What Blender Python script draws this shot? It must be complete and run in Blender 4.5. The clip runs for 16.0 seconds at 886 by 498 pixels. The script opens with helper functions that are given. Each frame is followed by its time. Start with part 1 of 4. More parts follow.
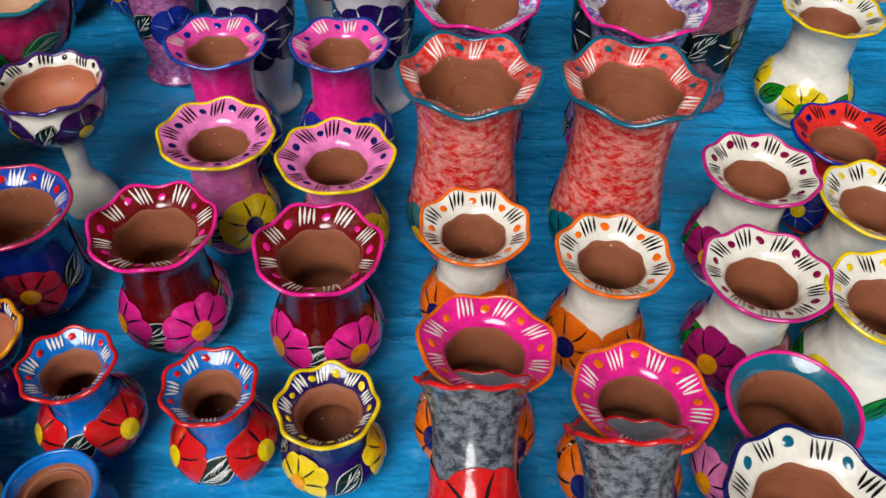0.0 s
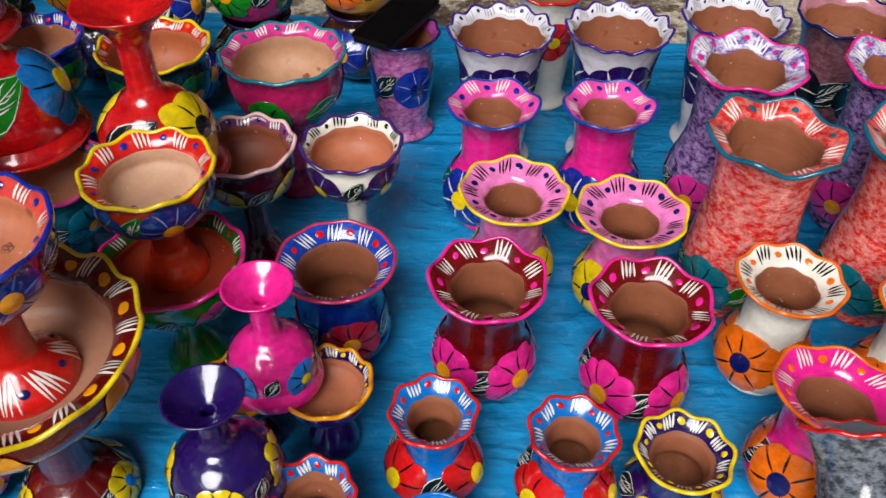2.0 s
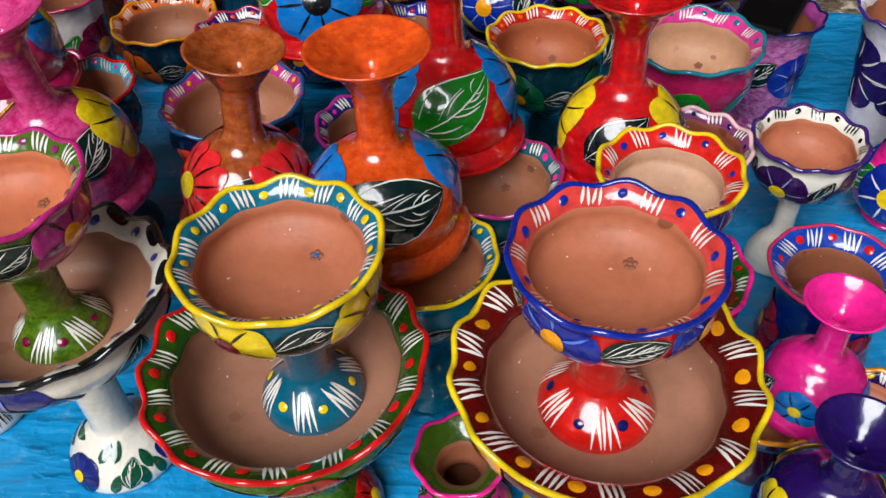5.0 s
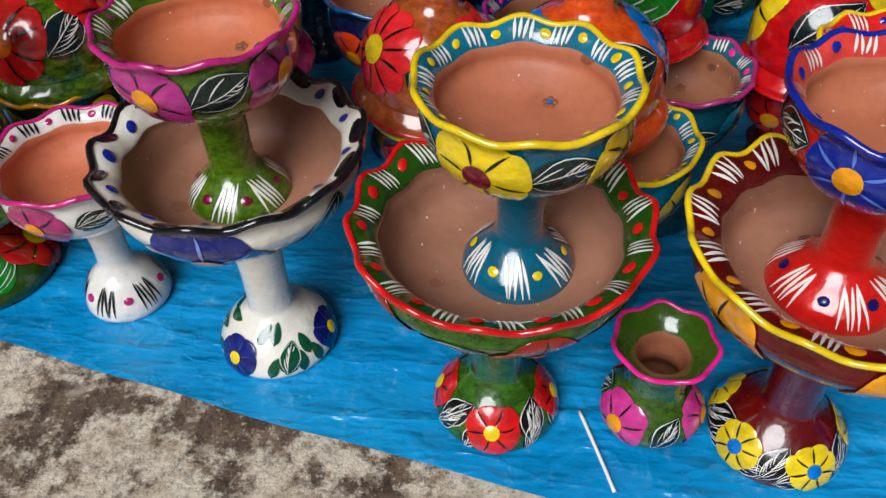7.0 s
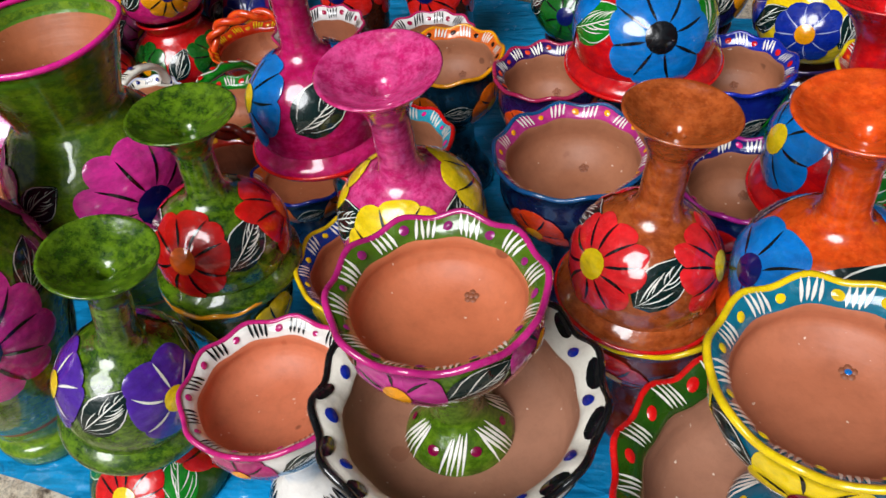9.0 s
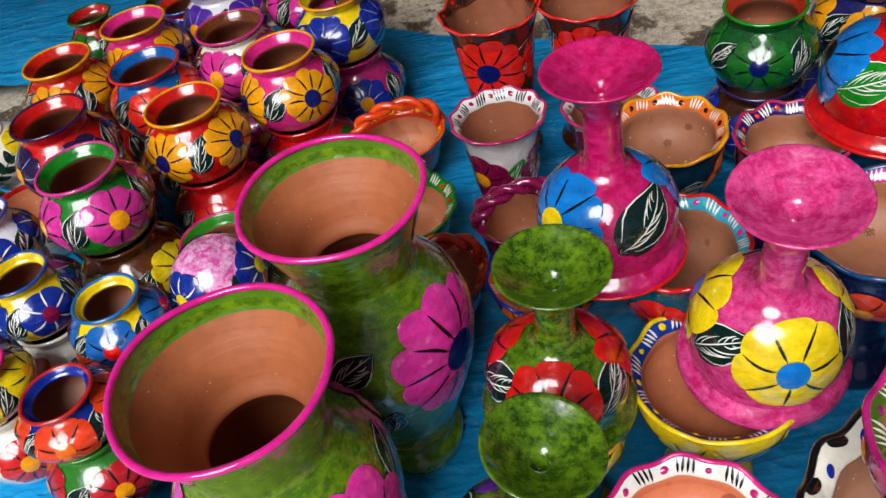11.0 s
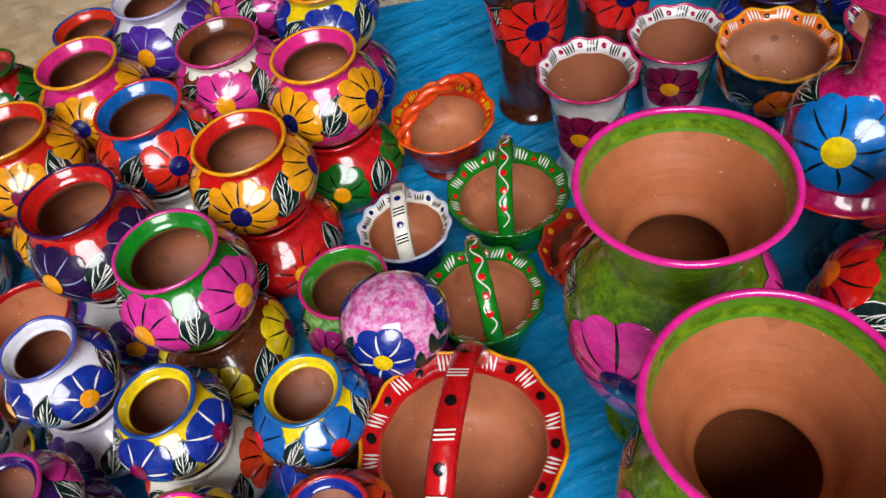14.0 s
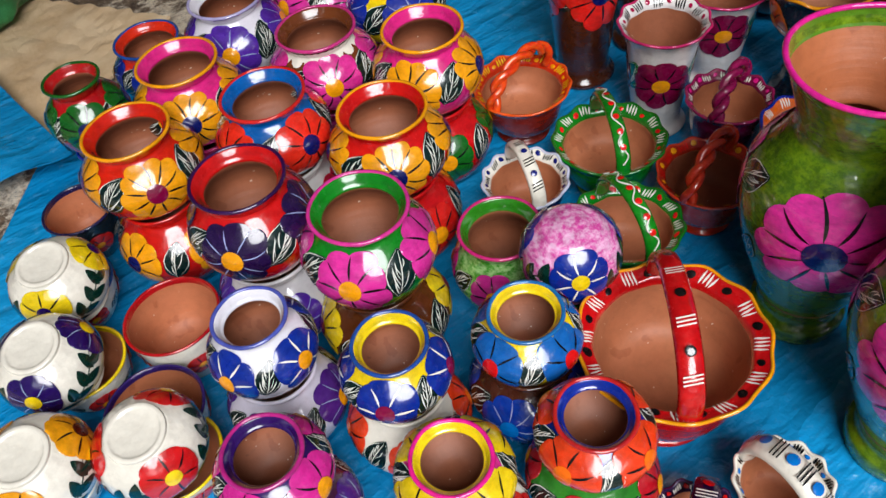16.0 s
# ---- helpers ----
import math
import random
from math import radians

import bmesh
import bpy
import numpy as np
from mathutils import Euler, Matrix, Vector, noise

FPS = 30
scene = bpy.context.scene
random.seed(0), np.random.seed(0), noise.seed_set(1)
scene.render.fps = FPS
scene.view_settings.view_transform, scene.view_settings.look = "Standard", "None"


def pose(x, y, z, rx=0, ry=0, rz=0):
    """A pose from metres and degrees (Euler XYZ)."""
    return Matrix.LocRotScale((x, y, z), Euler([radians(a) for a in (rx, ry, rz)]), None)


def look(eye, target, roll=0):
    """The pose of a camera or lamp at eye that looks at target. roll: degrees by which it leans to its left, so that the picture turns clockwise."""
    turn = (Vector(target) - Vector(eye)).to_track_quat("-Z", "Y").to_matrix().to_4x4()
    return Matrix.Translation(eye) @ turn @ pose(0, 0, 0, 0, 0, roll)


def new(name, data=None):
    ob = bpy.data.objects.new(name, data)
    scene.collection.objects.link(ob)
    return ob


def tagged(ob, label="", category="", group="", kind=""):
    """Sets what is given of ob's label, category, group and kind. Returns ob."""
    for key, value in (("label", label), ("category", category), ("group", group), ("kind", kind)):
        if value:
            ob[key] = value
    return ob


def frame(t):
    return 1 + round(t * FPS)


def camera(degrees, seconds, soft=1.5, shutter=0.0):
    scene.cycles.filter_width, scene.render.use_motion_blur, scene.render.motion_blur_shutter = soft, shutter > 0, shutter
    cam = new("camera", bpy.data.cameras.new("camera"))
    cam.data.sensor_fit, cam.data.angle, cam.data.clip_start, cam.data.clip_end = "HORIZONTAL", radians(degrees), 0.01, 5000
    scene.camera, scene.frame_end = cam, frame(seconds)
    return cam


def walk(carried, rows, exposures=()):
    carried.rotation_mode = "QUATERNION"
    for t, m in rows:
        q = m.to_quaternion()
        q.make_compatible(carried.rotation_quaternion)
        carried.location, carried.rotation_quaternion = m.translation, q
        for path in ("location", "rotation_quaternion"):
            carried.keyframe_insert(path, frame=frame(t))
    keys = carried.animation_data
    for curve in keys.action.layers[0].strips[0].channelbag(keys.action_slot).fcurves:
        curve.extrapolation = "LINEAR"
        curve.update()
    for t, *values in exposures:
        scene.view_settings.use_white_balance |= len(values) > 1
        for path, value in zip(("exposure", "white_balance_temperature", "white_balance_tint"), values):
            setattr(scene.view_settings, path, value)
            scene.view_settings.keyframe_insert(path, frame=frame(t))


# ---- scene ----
cam = camera(57.3, 16.0, shutter=0.1)
METRES, EYE, TILT, LEAN, TURN = 2.4, 0.69, -46.0, -1.4, 0.0
ROWS = [
    (0.0, 0.0, 0.0, 0.0, -0.0, -0.0, 0.0),
    (0.5, -0.0308, -0.0054, 0.006, -0.91, 0.8, 2.07),
    (1.0, -0.0564, -0.0081, 0.0031, -2.47, 1.08, 2.69),
    (1.5, -0.0915, -0.016, 0.0023, -1.62, 2.11, 1.15),
    (2.0, -0.1221, -0.0193, 0.0039, 1.6, 2.99, -0.05),
    (2.5, -0.1583, -0.0083, 0.021, 4.81, 2.8, 0.69),
    (3.0, -0.1832, -0.0013, 0.0332, 6.22, 1.78, 1.56),
    (3.5, -0.2086, -0.0017, 0.0285, 6.56, 0.71, 1.07),
    (6.0, -0.3446, 0.0044, -0.0075, 5.23, 3.03, -0.84),
    (6.5, -0.3546, 0.0088, -0.0219, 6.83, 2.29, -2.37),
    (7.0, -0.3608, 0.0134, -0.0273, 7.17, 1.47, -2.94),
    (7.5, -0.3652, 0.0145, -0.0236, 7.63, 1.75, -2.27),
    (8.0, -0.3788, 0.0213, -0.0034, 8.4, 2.3, -1.35),
    (8.5, -0.4023, 0.0275, 0.022, 9.32, 2.64, -0.88),
    (9.0, -0.4216, 0.0232, 0.0428, 10.81, 2.22, -0.02),
    (9.5, -0.4455, 0.02, 0.053, 12.02, 2.48, 1.07),
    (10.0, -0.4857, 0.0163, 0.0619, 11.59, 2.85, 3.42),
    (12.5, -0.6676, 0.0368, 0.152, -2.17, -0.84, 18.9),
    (13.0, -0.7038, 0.0444, 0.1578, -5.41, -2.83, 21.6),
    (13.5, -0.7283, 0.0597, 0.1708, -8.24, -4.8, 22.67),
    (14.0, -0.7502, 0.0625, 0.174, -12.1, -5.98, 25.41),
    (14.5, -0.7986, 0.062, 0.1733, -18.98, -7.41, 31.36),
    (15.0, -0.8441, 0.0712, 0.1783, -22.15, -6.81, 33.86),
    (15.5, -0.8684, 0.0796, 0.1858, -22.38, -6.45, 33.03),
    (16.0, -0.8874, 0.0757, 0.1987, -22.77, -8.14, 32.02),
]
EXPOSURE = [(0.0, -0.30, 6400, 10), (2.0, -0.12, 6350, 10), (3.5, -0.04, 6300, 10), (7.0, -0.32, 6100, 10), (10.0, -0.06, 6250, 10), (13.0, -0.12, 6250, 10), (16.0, -0.08, 6200, 10)]
walk(cam, [(t, pose(0, 0, EYE, TILT, LEAN, TURN) @ pose(METRES * x, METRES * y, METRES * z, 90 + pitch, roll, yaw)) for t, x, y, z, yaw, pitch, roll in ROWS], EXPOSURE)

# ---- world, sun ----
world = bpy.data.worlds.new("overcast_sky")
scene.world = world
world.use_nodes = True
wn = world.node_tree
sky = wn.nodes.new("ShaderNodeTexSky")
sky.sky_type = "NISHITA"
sky.sun_disc = False
sky.sun_elevation, sky.sun_rotation = radians(46), radians(202)
sky.air_density, sky.dust_density = 1.0, 4.0
haze = wn.nodes.new("ShaderNodeHueSaturation")
haze.inputs["Saturation"].default_value = 0.7
wn.links.new(sky.outputs["Color"], haze.inputs["Color"])
wn.links.new(haze.outputs["Color"], wn.nodes["Background"].inputs["Color"])
wn.nodes["Background"].inputs["Strength"].default_value = 0.025

sun_data = bpy.data.lights.new("sun", "SUN")
sun_data.energy, sun_data.angle, sun_data.color = 4.7, radians(36), (1.0, 0.985, 0.96)
sun = new("sun", sun_data)
sun.matrix_world = look((-1.05, -2.3, 3.0), (0, 0.4, 0))


# ---- materials ----
def rgb(h):
    out = []
    for i in (0, 2, 4):
        c = int(h[i:i + 2], 16) / 255
        out.append(c / 12.92 if c <= 0.04045 else ((c + 0.055) / 1.055) ** 2.4)
    return (*out, 1.0)


MATS = {}


def nodes_of(name):
    m = bpy.data.materials.new(name)
    m.use_nodes = True
    nt = m.node_tree
    return m, nt, nt.nodes["Principled BSDF"]


def noise_of(nt, scale, detail=4.0, rough=0.55, stretch=None):
    co = nt.nodes.new("ShaderNodeTexCoord")
    n = nt.nodes.new("ShaderNodeTexNoise")
    n.inputs["Scale"].default_value, n.inputs["Detail"].default_value = scale, detail
    n.inputs["Roughness"].default_value = rough
    if stretch:
        mp = nt.nodes.new("ShaderNodeMapping")
        mp.inputs["Scale"].default_value = stretch
        nt.links.new(co.outputs["Object"], mp.inputs["Vector"])
        nt.links.new(mp.outputs["Vector"], n.inputs["Vector"])
    else:
        nt.links.new(co.outputs["Object"], n.inputs["Vector"])
    return n.outputs["Fac"]


def ramp_of(nt, fac, stops):
    r = nt.nodes.new("ShaderNodeValToRGB")
    while len(r.color_ramp.elements) < len(stops):
        r.color_ramp.elements.new(0.5)
    for e, (p, c) in zip(r.color_ramp.elements, stops):
        e.position, e.color = p, c
    nt.links.new(fac, r.inputs["Fac"])
    return r.outputs["Color"]


def mixed(nt, kind, fac, a, b):
    m = nt.nodes.new("ShaderNodeMix")
    m.data_type, m.blend_type = "RGBA", kind
    for sock, v in ((m.inputs["Factor"], fac), (m.inputs["A"], a), (m.inputs["B"], b)):
        if isinstance(v, bpy.types.NodeSocket):
            nt.links.new(v, sock)
        else:
            sock.default_value = v
    return m.outputs["Result"]


def bumped(nt, bs, pairs):
    last = None
    for fac, strength, dist in pairs:
        b = nt.nodes.new("ShaderNodeBump")
        b.inputs["Strength"].default_value, b.inputs["Distance"].default_value = strength, dist
        nt.links.new(fac, b.inputs["Height"])
        if last:
            nt.links.new(last, b.inputs["Normal"])
        last = b.outputs["Normal"]
    nt.links.new(last, bs.inputs["Normal"])


def grey(v):
    return (v, v, v, 1.0)


def paint(h, other=None):
    """Varnished brush paint; with a second colour it is sponged over the first."""
    key = (h, other)
    if key in MATS:
        return MATS[key]
    m, nt, bs = nodes_of("paint")
    def deep(c):
        return tuple(v ** 1.14 for v in rgb(c)[:3]) + (1.0,)

    if other:
        col = mixed(nt, "MIX", ramp_of(nt, noise_of(nt, 85, 6, 0.78, (1, 1, 1.6)), [(0.42, grey(0)), (0.58, grey(1))]), deep(h), deep(other))
    else:
        col = deep(h)
    pale = min(rgb(h)[:3]) > 0.55
    streak = ramp_of(nt, noise_of(nt, 60, 5, 0.7, (1, 1, 2.5)), [(0.3, grey(0.55)), (0.6, grey(1.0))])
    col = mixed(nt, "MULTIPLY", 0.25 if pale else 0.75, col, streak)
    blot = ramp_of(nt, noise_of(nt, 16, 3), [(0.35, grey(0.72)), (0.58, grey(1.0))])
    col = mixed(nt, "MULTIPLY", 0.35 if pale else 0.6, col, blot)
    nt.links.new(col, bs.inputs["Base Color"])
    rr = ramp_of(nt, noise_of(nt, 45, 4), [(0.3, grey(0.14)), (0.7, grey(0.34))])
    nt.links.new(rr, bs.inputs["Roughness"])
    bs.inputs["Specular IOR Level"].default_value = 0.25
    bs.inputs["Coat Weight"].default_value, bs.inputs["Coat Roughness"].default_value = 1.0, 0.07
    bs.inputs["Coat IOR"].default_value = 1.54
    bumped(nt, bs, [(noise_of(nt, 24, 3), 0.5, 0.008), (noise_of(nt, 85, 4, 0.6, (1, 1, 0.6)), 0.4, 0.0022)])
    MATS[key] = m
    return m


def clay(h="B26A46", rings=True):
    key = ("clay", h)
    if key in MATS:
        return MATS[key]
    m, nt, bs = nodes_of("bare_clay")
    n1 = noise_of(nt, 14, 5, 0.6)
    col = mixed(nt, "MULTIPLY", 0.8, rgb(h), ramp_of(nt, n1, [(0.30, (0.76, 0.70, 0.66, 1)), (0.60, grey(1))]))
    col = mixed(nt, "MULTIPLY", 0.5, col, ramp_of(nt, noise_of(nt, 90, 4, 0.7), [(0.3, grey(0.75)), (0.55, grey(1))]))
    spots = ramp_of(nt, noise_of(nt, 42, 1), [(0.775, grey(1)), (0.80, (0.35, 0.3, 0.28, 1))])
    col = mixed(nt, "MULTIPLY", 0.7, col, spots)
    drip = ramp_of(nt, noise_of(nt, 30, 5, 0.45, (1, 1, 0.6)), [(0.665, grey(1)), (0.685, (0.78, 0.68, 0.62, 1))])
    col = mixed(nt, "MULTIPLY", 0.75, col, drip)
    specks = ramp_of(nt, noise_of(nt, 190, 1), [(0.765, grey(0)), (0.785, grey(0.7))])
    col = mixed(nt, "MIX", specks, col, rgb("E6D4C2"))
    nt.links.new(col, bs.inputs["Base Color"])
    bs.inputs["Roughness"].default_value = 0.55
    bumped(nt, bs, [(noise_of(nt, 8, 4, 0.5, (1, 1, 14)), 0.28, 0.003), (noise_of(nt, 26, 4, 0.6), 0.25, 0.003), (noise_of(nt, 300, 3), 0.2, 0.0008)])
    MATS[key] = m
    return m


def tarp_material():
    m, nt, bs = nodes_of("blue_plastic_sheet")
    col = mixed(nt, "MIX", ramp_of(nt, noise_of(nt, 5, 6, 0.6), [(0.3, grey(0)), (0.7, grey(1))]), rgb("0C76B0"), rgb("2298D4"))
    dust = ramp_of(nt, noise_of(nt, 40, 7, 0.8), [(0.56, grey(0)), (0.78, grey(0.36))])
    col = mixed(nt, "MIX", dust, col, rgb("9CC6DA"))
    nt.links.new(col, bs.inputs["Base Color"])
    nt.links.new(ramp_of(nt, noise_of(nt, 22, 5, 0.7), [(0.3, grey(0.13)), (0.7, grey(0.30))]), bs.inputs["Roughness"])
    co = nt.nodes.new("ShaderNodeTexCoord")
    mp = nt.nodes.new("ShaderNodeMapping")
    mp.inputs["Scale"].default_value, mp.inputs["Rotation"].default_value = (0.45, 1.3, 1), (0, 0, 0.2)
    vo = nt.nodes.new("ShaderNodeTexVoronoi")
    vo.feature = "DISTANCE_TO_EDGE"
    vo.inputs["Scale"].default_value = 17
    wob = nt.nodes.new("ShaderNodeTexNoise")
    wob.inputs["Scale"].default_value, wob.inputs["Detail"].default_value = 9, 5
    add = nt.nodes.new("ShaderNodeVectorMath")
    add.operation = "MULTIPLY_ADD"
    add.inputs[1].default_value = (0.22, 0.22, 0.22)
    nt.links.new(co.outputs["Object"], wob.inputs["Vector"])
    nt.links.new(wob.outputs["Color"], add.inputs[0])
    nt.links.new(co.outputs["Object"], add.inputs[2])
    nt.links.new(add.outputs["Vector"], mp.inputs["Vector"])
    nt.links.new(mp.outputs["Vector"], vo.inputs["Vector"])
    crumple = ramp_of(nt, vo.outputs["Distance"], [(0.0, grey(1)), (0.22, grey(0))])
    fold = ramp_of(nt, noise_of(nt, 11, 4, 0.5, (0.34, 1.3, 1)), [(0.38, grey(0)), (0.50, grey(1)), (0.62, grey(0))])
    nick = ramp_of(nt, noise_of(nt, 30, 3, 0.5, (0.5, 1.2, 1)), [(0.40, grey(0)), (0.50, grey(1)), (0.60, grey(0))])
    bumped(nt, bs, [(fold, 0.45, 0.007), (nick, 0.10, 0.002), (crumple, 0.25, 0.005), (noise_of(nt, 13, 4, 0.5, (0.6, 1.4, 1)), 0.5, 0.014), (noise_of(nt, 60, 4, 0.6, (0.7, 1, 1)), 0.15, 0.003)])
    return m


def concrete_material():
    m, nt, bs = nodes_of("stained_concrete")
    big = ramp_of(nt, noise_of(nt, 6.0, 10, 0.66), [(0.46, grey(0.0)), (0.56, grey(1.0))])
    dark = mixed(nt, "MIX", ramp_of(nt, noise_of(nt, 34, 8, 0.75), [(0.40, grey(0)), (0.62, grey(1))]), rgb("4E3C2E"), rgb("86705A"))
    pale = mixed(nt, "MIX", ramp_of(nt, noise_of(nt, 48, 8, 0.78), [(0.36, grey(0)), (0.56, grey(1))]), rgb("B49C80"), rgb("F0E2CC"))
    broad = ramp_of(nt, noise_of(nt, 0.55, 3, 0.55), [(0.38, grey(0.15)), (0.62, grey(0.85))])
    big = mixed(nt, "MIX", 0.30, big, broad)
    crust = mixed(nt, "MIX", 0.35, big, ramp_of(nt, noise_of(nt, 18.0, 12, 0.78), [(0.44, grey(0)), (0.56, grey(1))]))
    col = mixed(nt, "MIX", ramp_of(nt, crust, [(0.35, grey(0)), (0.60, grey(1))]), dark, pale)
    col = mixed(nt, "MULTIPLY", 0.85, col, ramp_of(nt, noise_of(nt, 150, 5, 0.8), [(0.36, grey(0.35)), (0.50, grey(1.0))]))
    col = mixed(nt, "MIX", ramp_of(nt, noise_of(nt, 210, 3, 0.7), [(0.60, grey(0)), (0.66, grey(0.65))]), col, rgb("D6CBBA"))
    nt.links.new(col, bs.inputs["Base Color"])
    nt.links.new(ramp_of(nt, noise_of(nt, 5.5, 8, 0.68), [(0.40, grey(0.45)), (0.58, grey(0.85))]), bs.inputs["Roughness"])
    bumped(nt, bs, [(noise_of(nt, 34, 8, 0.75), 0.8, 0.012), (noise_of(nt, 150, 5, 0.8), 0.7, 0.004)])
    return m


def plain(name, h, rough, h2=None, scale=20, bump=0.2, dist=0.002, metal=0.0):
    m, nt, bs = nodes_of(name)
    col = mixed(nt, "MIX", ramp_of(nt, noise_of(nt, scale, 6, 0.65), [(0.35, grey(0)), (0.65, grey(1))]), rgb(h), rgb(h2 or h))
    nt.links.new(col, bs.inputs["Base Color"])
    bs.inputs["Roughness"].default_value, bs.inputs["Metallic"].default_value = rough, metal
    bumped(nt, bs, [(noise_of(nt, scale * 2, 5, 0.6), bump, dist)])
    return m


# ---- tools for shaping ----
def mesh_of(name, verts, faces, mats, idx=None, smooth=True):
    me = bpy.data.meshes.new(name)
    me.from_pydata([tuple(map(float, v)) for v in verts], [], faces)
    for mt in mats:
        me.materials.append(mt)
    if idx is not None:
        me.polygons.foreach_set("material_index", idx)
    me.polygons.foreach_set("use_smooth", [smooth] * len(me.polygons))
    me.update()
    return me


def part(name, me, parent, label=""):
    ob = new(name, me)
    ob.parent = parent
    return tagged(ob, label)


def curve_through(pts, k=5):
    """A smooth line through the given points."""
    p = np.array(pts, float)
    q = np.vstack([2 * p[0] - p[1], p, 2 * p[-1] - p[-2]])
    out = []
    for i in range(1, len(q) - 2):
        for j in range(k):
            t = j / k
            a, b, c, d = q[i - 1], q[i], q[i + 1], q[i + 2]
            out.append(0.5 * (2 * b + (c - a) * t + (2 * a - 5 * b + 4 * c - d) * t * t + (3 * b - a - 3 * c + d) * t ** 3))
    out.append(p[-1])
    out = np.array(out)
    if out.shape[1] == 2:
        out[:, 0] = np.maximum(out[:, 0], 0.0)
    return out


class Surf:
    """A turned surface: a profile of (radius, height), waved towards its rim, and not quite round."""

    def __init__(self, prof, side, waves=0, lift=0.0, flare=0.0, start=0.8, top=1.0, turn=0.0, wob=0.0):
        self.p, self.side, self.waves, self.lift, self.flare, self.turn, self.wob = prof, side, waves, lift, flare, turn, wob
        self.s = np.concatenate([[0], np.cumsum(np.hypot(*np.diff(prof, axis=0).T))])
        self.w = np.clip((prof[:, 1] - start * top) / (top - start * top), 0, 1) ** 1.6
        self.length = self.s[-1]

    def at(self, th, v):
        v = np.clip(v, 0, self.length)
        r, z, w = (np.interp(v, self.s, a) for a in (self.p[:, 0], self.p[:, 1], self.w))
        c = np.cos(self.waves * (th - self.turn)) if self.waves else 0 * th
        r = (r + self.flare * w * c) * (1 + self.wob * np.cos(2 * th + self.turn * 7))
        return np.stack([r * np.cos(th), r * np.sin(th), z + self.lift * w * c], -1)

    def off(self, th, v, d):
        e = 2e-4
        a = self.at(th, v)
        v0 = np.clip(v, e, self.length - e)
        du = self.at(th + 0.01, v0) - self.at(th - 0.01, v0)
        dv = self.at(th, v0 + e) - self.at(th, v0 - e)
        n = np.cross(du, dv)
        n /= np.maximum(np.linalg.norm(n, axis=-1, keepdims=True), 1e-12)
        return a + self.side * n * np.asarray(d)[..., None]

    def radius(self, v):
        return np.maximum(np.interp(v, self.s, self.p[:, 0]), 0.006)

    def height(self, z):
        return float(np.interp(z, np.maximum.accumulate(self.p[:, 1]), self.s))


class Strokes:
    """Brush strokes laid as a thin coat on a turned surface."""

    def __init__(self):
        self.v, self.f, self.m, self.mats = [], [], [], []

    def slot(self, mat):
        if mat not in self.mats:
            self.mats.append(mat)
        return self.mats.index(mat)

    def grid(self, pts, mat):
        rows, cols = pts.shape[:2]
        b, s = len(self.v), self.slot(mat)
        self.v.extend(pts.reshape(-1, 3))
        for i in range(rows - 1):
            for j in range(cols - 1):
                a = b + i * cols + j
                self.f.append((a, a + 1, a + cols + 1, a + cols))
                self.m.append(s)

    def stroke(self, surf, th, v, rot, x0, x1, half, mat, d=0.0006, bow=0.0, nl=6, nc=2, fat=0.55, tip=0.12, belly=0.0004):
        """A petal-like stroke that starts x0 and ends x1 from the point (th, v), pointing rot (0: along the rim, 90 degrees: up)."""
        a = 1 - (1 - np.linspace(0, 1, nl + 1)) ** 1.5
        wd = half * np.maximum(np.sin(np.pi * a ** (np.log(0.5) / np.log(fat))) ** 0.65, tip)
        wd[-1] *= 0.3
        wd[0] *= 0.6
        b = np.linspace(-1, 1, nc + 1)
        x = x0 + (x1 - x0) * a[:, None] + 0 * b[None, :]
        y = wd[:, None] * b[None, :] + bow * np.sin(np.pi * a)[:, None]
        u = x * math.cos(rot) - y * math.sin(rot)
        w = x * math.sin(rot) + y * math.cos(rot)
        vv = v + w
        tt = th + u / surf.radius(vv)
        dd = d + belly * (1 - b[None, :] ** 2) + 0 * a[:, None]
        self.grid(surf.off(tt, vv, dd), mat)

    def petal(self, surf, th, v, rot, x0, x1, half, mat, d):
        """A petal with a round tip, narrowing evenly towards the heart."""
        a = np.array([0, 0.2, 0.4, 0.56, 0.68, 0.78, 0.86, 0.92, 0.965, 0.99, 1.0])
        wd = half * np.where(a < 0.64, 0.16 + 0.84 * (a / 0.64) ** 0.9, np.sqrt(np.maximum(1 - ((a - 0.64) / 0.36) ** 2.2, 0.004)))
        b = np.linspace(-1, 1, 5)
        x = x0 + (x1 - x0) * a[:, None] + 0 * b[None, :]
        y = wd[:, None] * b[None, :]
        vv = v + x * math.sin(rot) + y * math.cos(rot)
        tt = th + (x * math.cos(rot) - y * math.sin(rot)) / surf.radius(vv)
        self.grid(surf.off(tt, vv, d + 0.0006 * (1 - b[None, :] ** 2) + 0 * a[:, None]), mat)

    def disc(self, surf, th, v, r, mat, d=0.0011, n=12, oval=1.0):
        b, s = len(self.v), self.slot(mat)
        an = np.linspace(0, 2 * np.pi, n, endpoint=False)
        for k, h in ((0.0, 0.0008), (0.55, 0.0006), (1.0, 0.0)):
            vv = v + k * r * np.sin(an) * oval
            tt = th + k * r * np.cos(an) / surf.radius(vv)
            self.v.extend(surf.off(tt, vv, d + h + 0 * an))
        for i in range(n):
            j = (i + 1) % n
            for q in (b, b + n):
                self.f.append((q + i, q + n + i, q + n + j, q + j))
                self.m.append(s)

    def put(self, name, parent, label=""):
        if self.v:
            return part(name, mesh_of(name, self.v, self.f, self.mats, self.m), parent, label)


